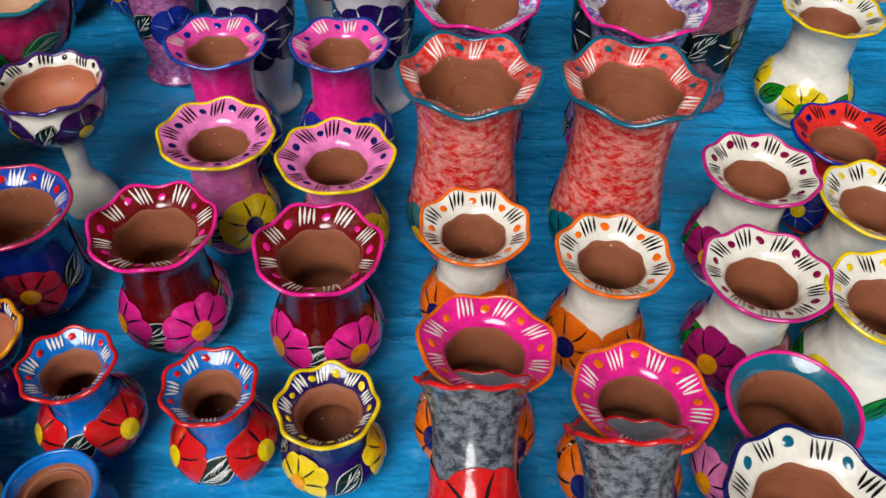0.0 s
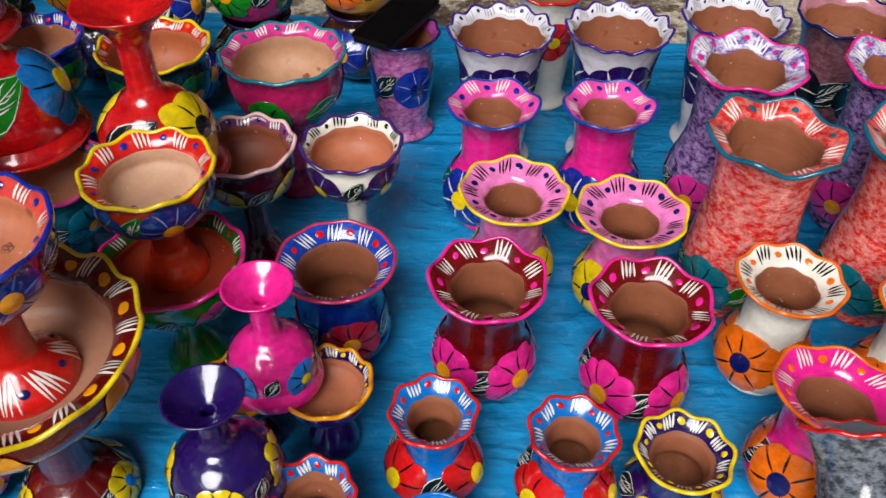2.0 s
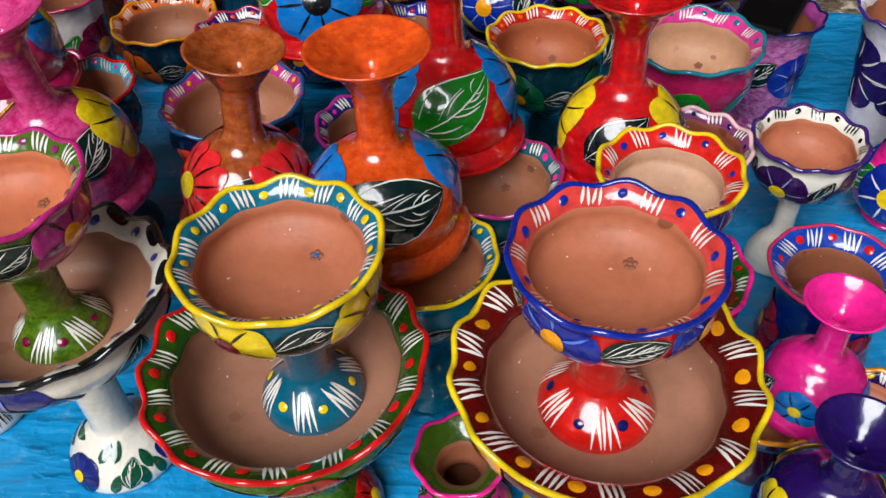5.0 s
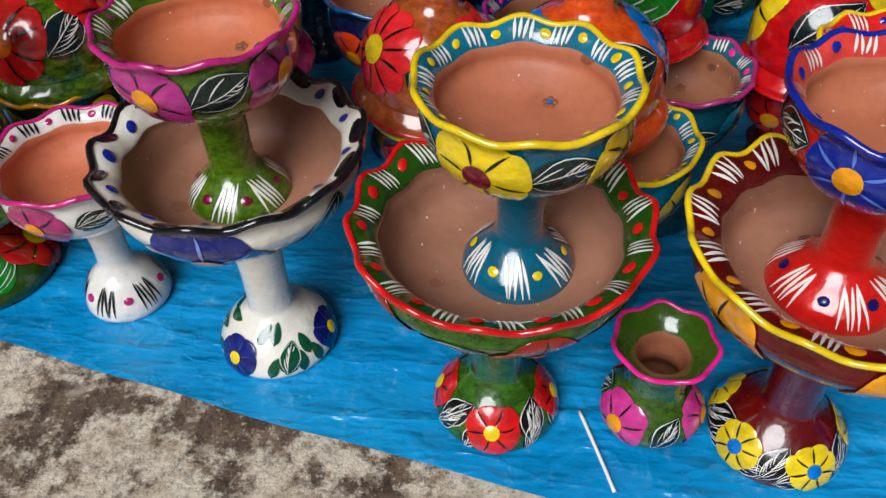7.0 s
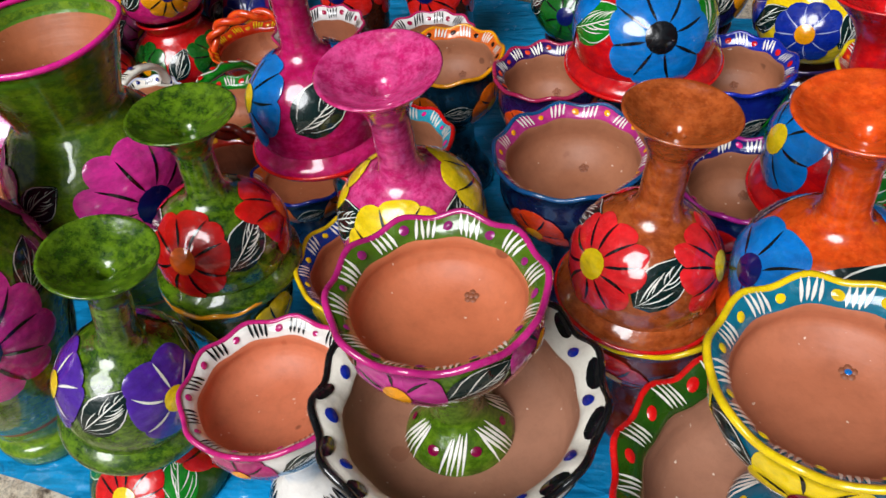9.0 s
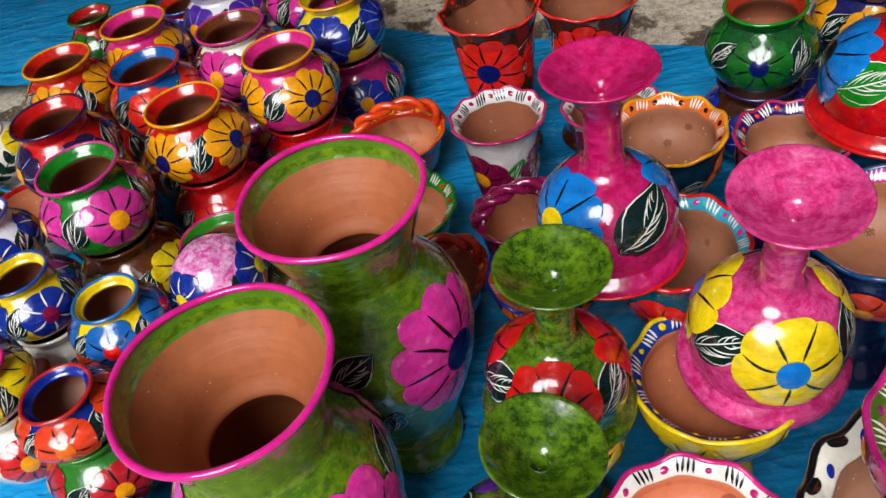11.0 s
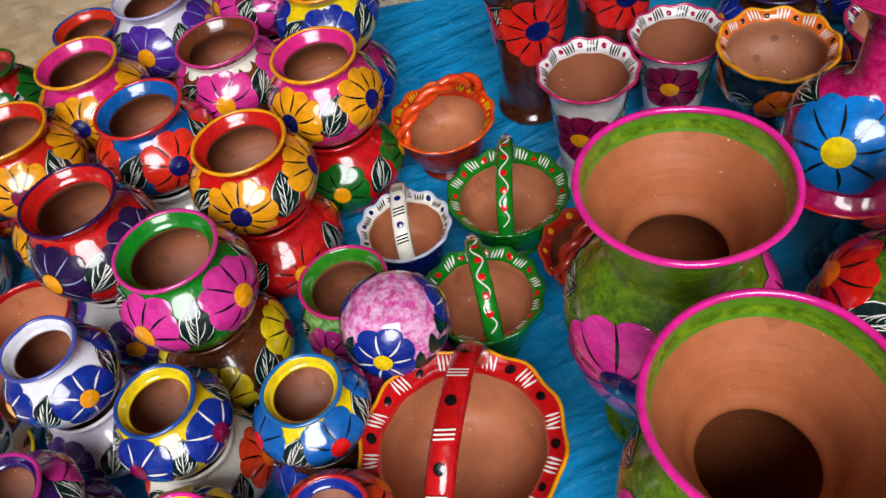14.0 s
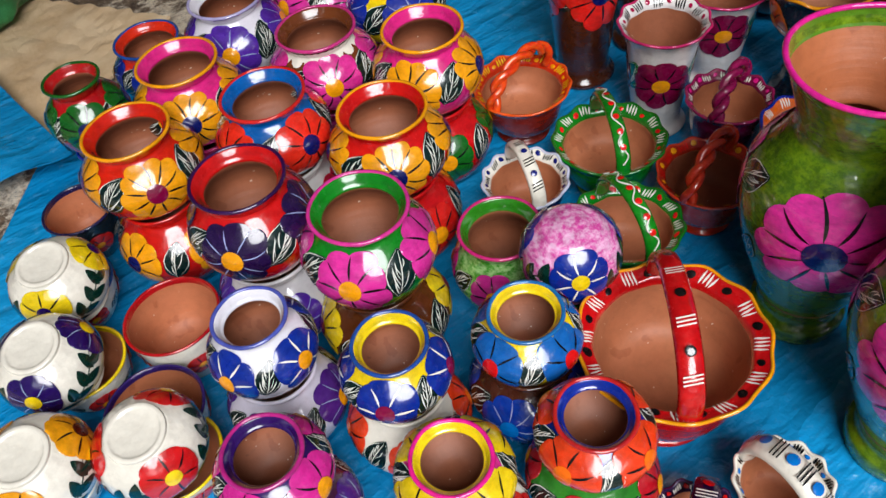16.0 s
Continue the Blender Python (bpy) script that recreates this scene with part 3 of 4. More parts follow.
def sack(x, y):
    e = thing("green_sack", x, y, 0.0, "crumpled dark green plastic sack on the ground", "sack")
    bm = bmesh.new()
    bmesh.ops.create_icosphere(bm, subdivisions=4, radius=1.0)
    for v in bm.verts:
        d = 1 + 0.22 * noise.noise(v.co * 2.2) + 0.10 * noise.noise(v.co * 6)
        v.co = Vector((v.co.x * 0.17 * d, v.co.y * 0.13 * d, max(0.0, 0.07 + v.co.z * 0.08 * d)))
    for f in bm.faces:
        f.smooth = True
    me = bpy.data.meshes.new("sack")
    bm.to_mesh(me)
    bm.free()
    me.materials.append(plain("green_plastic", "1F5A33", 0.35, "2F7A44", 12, 0.6, 0.01))
    part("bag", me, e)


def slab(name, x0, x1, y0, y1, z0, z1, mat, label, category):
    verts = [(x, y, z) for z in (z0, z1) for x, y in ((x0, y0), (x1, y0), (x1, y1), (x0, y1))]
    faces = [(3, 2, 1, 0), (4, 5, 6, 7), (0, 1, 5, 4), (1, 2, 6, 5), (2, 3, 7, 6), (3, 0, 4, 7)]
    return tagged(new(name, mesh_of(name, verts, faces, [mat], smooth=False)), label, category, kind="structure")


# Added slab, out of view: keeps overhead sky light off the pots.
slab("unseen_sky_blocker", -6.0, 5.0, 0.1, 4.6, 2.30, 2.34, plain("sky_blocker_cloth", "8C8478", 0.8, "9C9488", 6), "unseen pale cloth slab added over the stall to block sky", "awning")
# Unseen upright slab, added to shut out sky light from the rear.
slab("unseen_rear_blocker", -6.0, 5.0, 4.6, 4.8, -0.01, 2.34, plain("rear_blocker_grey", "625B51", 0.9, "746C60", 5), "unseen grey slab added behind the stall to shut out sky", "wall")

cardboard()
sack(-2.12, 2.22)

# ---- colours ----
PINK, HOT, PALE, CORAL, WINE = "F22C9C", "DC1F7E", "F58FCB", "EC3A34", "6E100E"
ORANGE, YELLOW, GOLD, ROYAL, SKY = "F57A12", "F4D612", "F2A80E", "1532A0", "1480D2"
TEAL, PURPLE, VIOLET, GREEN, OLIVE, MOSS = "12708A", "2E1466", "5A2FA6", "1F8A22", "7C9C1E", "33560F"
RED, MAROON, BROWN, TERRA, CREAM, AQUA = "DA1A1A", "8A0A48", "6E3A1C", "A9531F", "E9E4D8", "46B4CC"
NAVY, GREY = "13206A", "6F7680"


# ---- flared vases at the stall's end ----
def dressed_vase(x, y, top, R, B, neck, colour, band, edge, label, petal, heart, dots, bars, n=3, size=0.03, a0=-48, zf=0.36, nmarks=8, petals=7, line=BLACK, base_leaf=LEAF, second=None, r=0.0042, **k):
    e, so, si = vase(x, y, top, R, B, neck, colour, band, edge, label, **k)
    H = top - k.get("base", GROUND)
    ring(so, zf * H, e, petal, heart, n, size, a0, petals, True, line, base_leaf, 0.034, 40, second, BLACK if colour == CREAM else WHITE)
    if dots or bars:
        marks(si, 0.19 * R, 0.24 * R, e, dots, bars, nmarks, r)
    return e


for x, y, top in ((0.037, 0.668, 0.244), (0.195, 0.659, 0.246)):
    dressed_vase(x, y, top, 0.069, 0.062, 0.051, "DA2420", "EC8880", TEAL, "coral and white sponged vase with a waved teal rim", "0E7484", YELLOW, "0E7484", WHITE, 4, 0.038, -52, 0.24, 7, 7, waves=6, lift=0.008, flare=0.004, other="EFA096", band_other="DC2E2A", base_leaf=GREEN, band_w=0.024, bead_r=0.0026)
for x, y in ((-0.247, 0.813), (-0.106, 0.814)):
    dressed_vase(x, y, 0.183, 0.055, 0.060, 0.037, PINK, "F45FB4", "1A4FB0", "bright pink vase with blue flowers and blue rim", ROYAL, YELLOW, ROYAL, WHITE, 4, 0.042, -42, 0.34, 7, 7, WHITE, GREEN, waves=6, lift=0.004)
for x, y, top in ((-0.226, 0.681, 0.155), (-0.098, 0.654, 0.150)):
    dressed_vase(x, y, top, 0.0595, 0.053, 0.036, "F08AC4", PALE, YELLOW, "pale pink sponged vase with yellow waved rim", YELLOW, NAVY, NAVY, BLACK, 4, 0.036, -50, 0.36, 9, 6, other="E86FB4")
for x, y in ((-0.258, 0.540), (-0.101, 0.515)):
    dressed_vase(x, y, 0.156, 0.058, 0.056, 0.0405, WINE, "7C1216", PINK, "dark red vase with pink flowers and pink rim", PINK, GOLD, PINK, WHITE, 4, 0.037, -50, 0.33, 8, 8, waves=7, lift=0.005, band_w=0.017)
for x, y, top in ((0.043, 0.549, 0.154), (0.168, 0.507, 0.162)):
    dressed_vase(x, y, top, 0.0515, 0.050, 0.034, CREAM, CREAM, ORANGE, "white vase with orange flowers and orange waved rim", ORANGE, NAVY, ORANGE, BLACK, 4, 0.038, -48, 0.38, 8, 7, base_leaf=GREEN, waves=8)
for x, y, top in ((0.339, 0.636, 0.158), (0.308, 0.497, 0.152)):
    dressed_vase(x, y, top, 0.057, 0.053, 0.037, CREAM, CREAM, "D02A8A", "white vase with magenta flowers and magenta rim", "A01468", GOLD, MAROON, BLACK, 4, 0.036, -48, 0.36, 9, 7, base_leaf=GREEN)
for x, y, top in ((0.043, 0.401, 0.148), (0.170, 0.359, 0.137)):
    dressed_vase(x, y, top, 0.0575, 0.055, 0.038, PINK, PINK, ORANGE, "hot pink vase with orange flowers and orange rim", ORANGE, NAVY, ORANGE, WHITE, 4, 0.038, -50, 0.38, 8, 7, waves=7, lift=0.003, lean=(-6, 3))
e, so, si = vase(0.298, 0.365, 0.137, 0.053, 0.058, 0.044, TEAL, TEAL, PINK, "teal vase with pink rim and pink flowers", waves=0, lift=0, flare=0)
ring(so, 0.04, e, PALE, GOLD, 3, 0.034, -70)
for x, y, b in ((0.038, 0.214, 0.036), (0.153, 0.177, 0.026)):
    e, so, si = vase(x, y, b + 0.2, 0.046, 0.054, 0.033, "8A9099", "8A9099", RED, "grey marbled vase with a red flower leaning back", waves=9, lift=0.002, other="3C434C", base=b, lean=(-48, 0), group="grey vases")
    ring(so, 0.098, e, RED, TEAL, 3, 0.046, 5, 7)
e, so, si = vase(0.270, 0.262, 0.170, 0.060, 0.058, 0.042, CREAM, CREAM, NAVY, "white vase with black strokes and teal dots", waves=9)
marks(si, 0.010, 0.012, e, TEAL, BLACK, 8)
ring(so, 0.05, e, TEAL, YELLOW, 3, 0.03)
dressed_vase(0.516, 0.945, 0.165, 0.062, 0.064, 0.042, CREAM, CREAM, YELLOW, "white vase with yellow flowers and yellow rim", YELLOW, GREEN, YELLOW, BLACK, 4, 0.034, -20, 0.30, 9, 7, base_leaf=GREEN)
dressed_vase(0.470, 0.726, 0.135, 0.060, 0.056, 0.04, CORAL, CORAL, ROYAL, "coral vase with blue waved rim", ROYAL, YELLOW, NAVY, BLACK, 3, 0.03)
for x, y in ((0.452, 0.600), (0.415, 0.470)):
    dressed_vase(x, y, 0.150, 0.057, 0.055, 0.038, CREAM, CREAM, YELLOW, "white vase with yellow flowers and waved rim", YELLOW, GREEN, YELLOW, BLACK, 3, 0.034, -55, 0.30, 9, 7, base_leaf=GREEN)
dressed_vase(0.655, 0.83, 0.15, 0.057, 0.055, 0.038, CREAM, CREAM, PINK, "white vase with pink rim and yellow flowers", YELLOW, GREEN, PINK, BLACK, 3, 0.034, -55, base_leaf=GREEN)

for x, y, top in ((-0.308, 0.411, 0.115), (-0.183, 0.391, 0.115)):
    dressed_vase(x, y, top, 0.039, 0.047, 0.027, SKY, SKY, "D8262A", "small bright blue vase with red flowers and red rim", RED, YELLOW, RED, WHITE, 3, 0.033, -55, 0.36, 7, 6, band_w=0.013, lift=0.002, group="small vases", r=0.003)
dressed_vase(-0.084, 0.383, 0.101, 0.042, 0.046, 0.031, PURPLE, PURPLE, YELLOW, "small dark purple vase with yellow flowers and rim", YELLOW, GOLD, YELLOW, WHITE, 3, 0.026, -35, 0.34, 9, 7, band_w=0.011, group="small vases", r=0.0035)
e, so, si = vase(-0.305, 0.318, 0.070, 0.036, 0.042, 0.030, SKY, SKY, SKY, "small plain bright blue vase", waves=0, lift=0, flare=0, band_w=0.02, group="small vases")
dressed_vase(-0.408, 0.327, 0.110, 0.036, 0.042, 0.029, SKY, SKY, "D8262A", "small blue vase with red dots on its rim", RED, YELLOW, RED, WHITE, 3, 0.026, -20, 0.3, 8, 6, band_w=0.009, group="small vases", r=0.003)
dressed_vase(-0.414, 0.579, 0.140, 0.061, 0.053, 0.046, "14308A", "1D4FB8", "D23A6A", "blue vase with red dotted rim and red flower", "B01A34", GOLD, RED, WHITE, 3, 0.034, 18, 0.42, 9, 8, band_w=0.016, waves=10, lift=0.001, flare=0.001)

# footed cups and upturned vases among the vases
e, so, si = goblet(-0.411, 0.732, 0.179, 0.057, CREAM, CREAM, "4A2C7C", "white footed cup with purple flowers and dark rim marks", F=0.032, st=0.012, bowl=0.42, band_w=0.010)
ring(so, 0.137, e, "3A1458", YELLOW, 4, 0.031, -40, 6, base="1C2E20", lsize=0.034)
marks(si, 0.006, 0.009, e, BLACK, BLACK, 8, 0.003)
e, so, si = goblet(-0.412, 0.451, 0.102, 0.043, PURPLE, PURPLE, GOLD, "small dark purple footed bowl with gold edge", F=0.026, st=0.010, bowl=0.42, band_w=0.008)
marks(si, 0.005, 0.007, e, YELLOW, WHITE, 10, 0.0025)
e, so, si = goblet(-0.492, 0.455, 0.095, 0.040, "4A1030", "4A1030", GOLD, "small wine footed bowl with gold edge", F=0.026, st=0.010, bowl=0.42, band_w=0.008)
marks(si, 0.005, 0.007, e, YELLOW, WHITE, 10, 0.0025)
e, so, si = bottle(-0.462, 0.462, 0.221, 0.095, 0.032, 0.041, PINK, "small hot pink long-necked vase set upside down on bowls", neck=0.012)
ring(so, 0.030, e, SKY, YELLOW, 4, 0.019, -35, 6, lsize=0.022)
e, so, si = bottle(-0.482, 0.346, 0.219, 0.095, 0.032, 0.045, PURPLE, "small purple long-necked vase set upside down on a bowl", neck=0.012)
ring(so, 0.030, e, YELLOW, RED, 4, 0.023, 10, 8, lsize=0.022)
e, so, si = goblet(-0.482, 0.346, 0.095, 0.040, SKY, SKY, RED, "small blue footed bowl with red dots", F=0.026, st=0.010, bowl=0.42, band_w=0.008)
e, so, si = goblet(-0.576, 0.558, 0.160, 0.072, GREEN, "2E6A22", PINK, "green footed bowl with pink waved edge", F=0.035, st=0.015, band_w=0.012, inside="A33A20")
ring(so, 0.115, e, "D03A9A", GOLD, 4, 0.026, -40)
marks(si, 0.007, 0.01, e, RED, WHITE, 10, 0.003)
e, so, si = goblet(-0.584, 0.582, 0.254, 0.062, "D8441C", "DC2A20", YELLOW, "orange red footed bowl with blue and green flowers", base=0.120, F=0.035, st=0.018, bowl=0.5, band_w=0.015, inside="C9A184")
ring(so, 0.098, e, "1E3C92", GOLD, 5, 0.034, -40, base=GREEN, lsize=0.034)
marks(si, 0.009, 0.012, e, ROYAL, WHITE, 8, 0.0035, 4)
e, so, si = goblet(-0.532, 0.718, 0.184, 0.058, "5A1430", "8C4A7A", "F0C8C8", "wine footed bowl with pale pink waved edge", F=0.034, st=0.014, band_w=0.009, inside="8A4A34")
ring(so, 0.135, e, YELLOW, RED, 4, 0.025, -20, 6)
marks(si, 0.006, 0.008, e, NAVY, WHITE, 9, 0.0028)
e, so, si = goblet(-0.511, 0.882, 0.209, 0.077, "C22A6A", "E0489A", "1D8C9C", "pink footed bowl with green leaves and teal edge", F=0.04, st=0.03, bowl=0.5, band_w=0.014, inside="C29472")
ring(so, 0.15, e, GREEN, "C22A6A", 3, 0.028, -10, 5, base=GREEN, lsize=0.05, tilt=15)
marks(si, 0.008, 0.011, e, "1D7C8C", WHITE, 10, 0.0035)
sprig(si, 0.66 * si.length, radians(62), e, eye=None)

# tall vases at the back
e, so, si = tall_vase(-0.372, 1.022, 0.165, 0.054, 0.040, "A04A8A", "A04A8A", NAVY, "purple and pink sponged tall vase with dark leaves", other="D08AC0", waves=10)
ring(so, 0.09, e, ROYAL, NAVY, 3, 0.035, 30, 6, lsize=0.05)
PHONE = thing("mobile_phone", -0.378, 1.038, 0.174, "black mobile phone lying across the mouth of a vase", "phone", turn=-28, lean=(3, 0))
bm = bmesh.new()
bmesh.ops.create_cube(bm, size=1.0)
bmesh.ops.scale(bm, vec=(0.072, 0.145, 0.008), verts=bm.verts)
bmesh.ops.bevel(bm, geom=[x for x in bm.edges if abs((x.verts[0].co - x.verts[1].co).z) > 0.004], offset=0.009, segments=4, affect="EDGES")
bmesh.ops.bevel(bm, geom=[x for x in bm.edges if len(x.link_faces) == 2 and x.calc_face_angle() > 1.2], offset=0.0015, segments=2, affect="EDGES")
me = bpy.data.meshes.new("phone")
bm.to_mesh(me)
bm.free()
me.materials.append(plain("phone_case", "0A0A0B", 0.4))
part("case", me, PHONE)
me = mesh_of("screen", [(-0.032, -0.068, 0.0045), (0.032, -0.068, 0.0045), (0.032, 0.068, 0.0045), (-0.032, 0.068, 0.0045), (-0.032, -0.068, 0.0035), (0.032, -0.068, 0.0035), (0.032, 0.068, 0.0035), (-0.032, 0.068, 0.0035)], [(0, 1, 2, 3), (4, 7, 6, 5), (0, 4, 5, 1), (1, 5, 6, 2), (2, 6, 7, 3), (3, 7, 4, 0)], [plain("screen_glass", "050507", 0.06)], smooth=False)
part("screen", me, PHONE, "glossy black screen")
for x, y in ((-0.234, 0.956), (-0.077, 0.966), (0.085, 1.00)):
    e, so, si = tall_vase(x, y, 0.205, 0.069, 0.044, "E4E0E6", "E4E0E6", "4A2C8A", "white tall vase with dark purple petals and waved rim", waves=12, lift=0.005, flare=0.004)
    ring(so, 0.125, e, "2E1466", "2E1466", 4, 0.054, 0, 9, line=WHITE, lsize=0.05)
    marks(si, 0.008, 0.01, e, NAVY, "B8B4C0", 12, 0.0026)
for x, y in ((0.050, 0.827), (0.234, 0.820)):
    dressed_vase(x, y, 0.237, 0.069, 0.066, 0.05, "4A2468", "6A42A8", PINK, "purple vase with white brushed rim and pink edge", "D8349A", GOLD, PINK, WHITE, 4, 0.036, -45, 0.25, 9, 7, waves=6, lift=0.008, flare=0.004, other="B79AD0", band_other="EDE4F4", band_w=0.024)
for x, y in ((0.245, 1.01), (0.375, 0.99)):
    e, so, si = tall_vase(x, y, 0.205, 0.070, 0.046, "9A6A74", "C48A94", NAVY, "dusty pink tall vase with large black leaves", waves=9, lift=0.005, other="7A4A54")
    ring(so, 0.10, e, BLACK, NAVY, 3, 0.042, 40, 6, line=WHITE, lsize=0.06)

# ---- footed bowls along the stall's edge ----
def stripes_on_foot(so, e, dots, bars, n=6, v=0.024):
    marks(so, v, 0.024, e, dots, bars, n, 0.0042, 5)


e, so, si = goblet(-0.652, 0.386, 0.230, 0.109, WINE, "6A1410", YELLOW, "large dark red footed bowl with yellow waved edge and dots", band_w=0.024, bowl=0.33, waves=14, lift=0.0058, flare=0.004, st=0.022, F=0.054, inside="A07058", depth=0.80)
marks(si, 0.011, 0.018, e, GOLD, WHITE, 14, 0.0058)
ring(so, 0.188, e, GOLD, BLACK, 5, 0.036, 10, 6, leaves=False)
ring(so, 0.020, e, YELLOW, SKY, 5, 0.021, 20, 7, base="15161A", lsize=0.034)
for a in range(0, 360, 36):
    leaf(so, face(a + 2), so.height(0.012), radians(20), 0.03, 0.015, e, "15161A")
bead(so, so.height(0.105), 0.0012, paint("D8D4CC"), e)
e, so, si = goblet(-0.653, 0.397, 0.333, 0.069, "D8261E", "E05048", ROYAL, "coral red footed bowl with blue waved edge and blue flowers", base=0.168, F=0.044, st=0.018, bowl=0.42, band_w=0.013)
marks(si, 0.008, 0.011, e, ROYAL, WHITE, 9, 0.0036, 4)
sprig(si, 0.66 * si.length, radians(62), e, eye=None)
ring(so, 0.140, e, ROYAL, GOLD, 4, 0.031, -38, 6, line="6C8CE0", lsize=0.04, tilt=10)
stripes_on_foot(so, e, NAVY, WHITE)
e, so, si = goblet(-0.887, 0.393, 0.223, 0.105, MOSS, "2F5A16", RED, "large green footed bowl with red waved edge and red dots", other="4A7A1C", band_w=0.019, bowl=0.31, waves=14, lift=0.0058, flare=0.004, st=0.021, F=0.052, inside="A07058", depth=0.80)
marks(si, 0.010, 0.015, e, RED, WHITE, 15, 0.0048, 4)
ring(so, 0.178, e, "A01A14", GOLD, 5, 0.03, 20, 6, lsize=0.05, tilt=10)
ring(so, 0.022, e, RED, YELLOW, 4, 0.023, 0, 6, base="141C1A", lsize=0.036)
for a in range(0, 360, 30):
    leaf(so, face(a + 10), so.height(0.014), radians(25 + a % 70), 0.03, 0.014, e, "141C1A")
e, so, si = goblet(-0.874, 0.402, 0.330, 0.070, "156C86", "1F7D98", YELLOW, "teal footed bowl with yellow waved edge and yellow flower", base=0.166, F=0.041, st=0.017, bowl=0.44, band_w=0.013, depth=0.55)
marks(si, 0.008, 0.011, e, YELLOW, WHITE, 13, 0.0036, 4)
sprig(si, 0.66 * si.length, radians(62), e, eye=SKY)
ring(so, 0.134, e, YELLOW, "7A1430", 4, 0.033, -22, 6, lsize=0.042, tilt=15)
stripes_on_foot(so, e, YELLOW, WHITE)
e, so, si = goblet(-1.098, 0.448, 0.233, 0.102, CREAM, CREAM, BLACK, "large white footed bowl with black and blue waved rim", band_w=0.018, bowl=0.31, waves=13, lift=0.0058, flare=0.004, st=0.020, F=0.053, inside="A07058", depth=0.80, bead_r=0.003)
marks(si, 0.013, 0.012, e, ROYAL, None, 13, 0.005)
marks(si, 0.004, 0.01, e, BLACK, None, 13, 0.011, off=0.5, oval=0.55)
ring(so, 0.185, e, "1C2C82", GOLD, 3, 0.047, 2, 6, line="8C9CE0", base="0E4A44")
ring(so, 0.018, e, "14247C", YELLOW, 3, 0.021, -30, 6, base="0E5A3C", lsize=0.03)
for a in (-100, -90, -80, -70, -60, 2, 12, 20, 42, 52, 60, 120, 132):
    leaf(so, face(a), so.height(0.014 + 0.012 * (a % 3)), radians(60 + a * 0.6), 0.022, 0.010, e, "0E5A3C", "0E5A3C")
e, so, si = goblet(-1.103, 0.456, 0.333, 0.069, "4A6A16", "5A7A20", "C42C86", "moss green footed bowl with magenta waved edge", base=0.170, other="6C8C22", F=0.041, st=0.018, bowl=0.44, band_w=0.013, depth=0.6, inside="C4704A")
marks(si, 0.008, 0.011, e, "A02C7C", WHITE, 12, 0.0036, 4)
sprig(si, 0.66 * si.length, radians(62), e, eye=None)
ring(so, 0.135, e, "C43A94", GOLD, 4, 0.033, -16, 6, lsize=0.044, tilt=32)
stripes_on_foot(so, e, MAROON, WHITE)
e, so, si = goblet(-1.265, 0.487, 0.182, 0.071, "E6E2DC", "E6E2DC", "D02C86", "white footed bowl with magenta edge and dots", F=0.041, st=0.016, bowl=0.42, band_w=0.012, inside="C87350")
marks(si, 0.007, 0.010, e, "C02878", BLACK, 11, 0.0034, 4)
ring(so, 0.148, e, "C03A80", GOLD, 4, 0.028, -8, 6, lsize=0.034, tilt=15)
stripes_on_foot(so, e, "C02878", BLACK)
e, so, si = vase(-0.758, 0.385, 0.112, 0.039, 0.041, 0.024, MOSS, "4A6A1C", PINK, "small moss green vase with pink flowers and pink rim", waves=7, lift=0.002, other="56761E", band_w=0.014, group="small vases")
ring(so, 0.035, e, "D8409A", GOLD, 3, 0.026, -48, 6, lsize=0.028)
STICK = thing("paper_stick", -0.800, 0.353, 0.005, "thin white paper lolly stick lying on plastic", "stick")
tube([(-0.014, 0.036, 0.0), (-0.004, 0.010, 0.0005), (0.006, -0.016, 0.0), (0.014, -0.038, 0.0)], 0.0016, "rod", plain("paper", "E8E6E0", 0.7), STICK)
e, so, si = goblet(-1.430, 0.508, 0.120, 0.052, MOSS, MOSS, GREEN, "green footed bowl turned over with a red flower", F=0.071, st=0.032, bowl=0.3, waves=0, lift=0, flare=0, inside="8A5A3C")
ring(so, 0.030, e, RED, YELLOW, 3, 0.043, -8, 9, base=GREEN)

# ---- bowls in the middle rows ----
def mid_bowl(x, y, top, R, colour, band, edge, label, dots, petal, heart=GOLD, inside="A26A4C", base=GROUND, **k):
    e, so, si = goblet(x, y, top, R, colour, band, edge, label, base=base, F=0.043, st=0.024, bowl=0.5, band_w=0.012, inside=inside, **k)
    marks(si, 0.007, 0.010, e, dots, WHITE, 12, 0.0034)
    sprig(si, 0.64 * si.length, radians(75), e)
    ring(so, (top - base) * 0.74, e, petal, heart, 4, 0.032, -30, 6, lsize=0.036, tilt=15)
    return e


mid_bowl(-1.024, 0.757, 0.213, 0.077, "1B2450", "C03A8E", "1F5C90", "dark footed bowl with pink rim, yellow dots and orange flowers", GOLD, "EE4A16")
mid_bowl(-0.865, 0.728, 0.200, 0.062, "1C2A6A", "22307E", "B8309A", "dark blue footed bowl with purple edge", PINK, RED)
mid_bowl(-1.055, 0.915, 0.205, 0.060, "3A1C5A", "3A1C6A", "B02C5C", "purple footed bowl with orange flowers", "E0502C", "E85A1C")
mid_bowl(-0.850, 0.930, 0.198, 0.064, "1C2C8C", "2238B0", "2238B0", "blue footed bowl with red dotted rim", RED, GREEN)
mid_bowl(-1.178, 0.975, 0.193, 0.068, "14364A", "EC7A2C", GOLD, "dark footed bowl with orange rim and gold edge", "3A1A10", ORANGE)
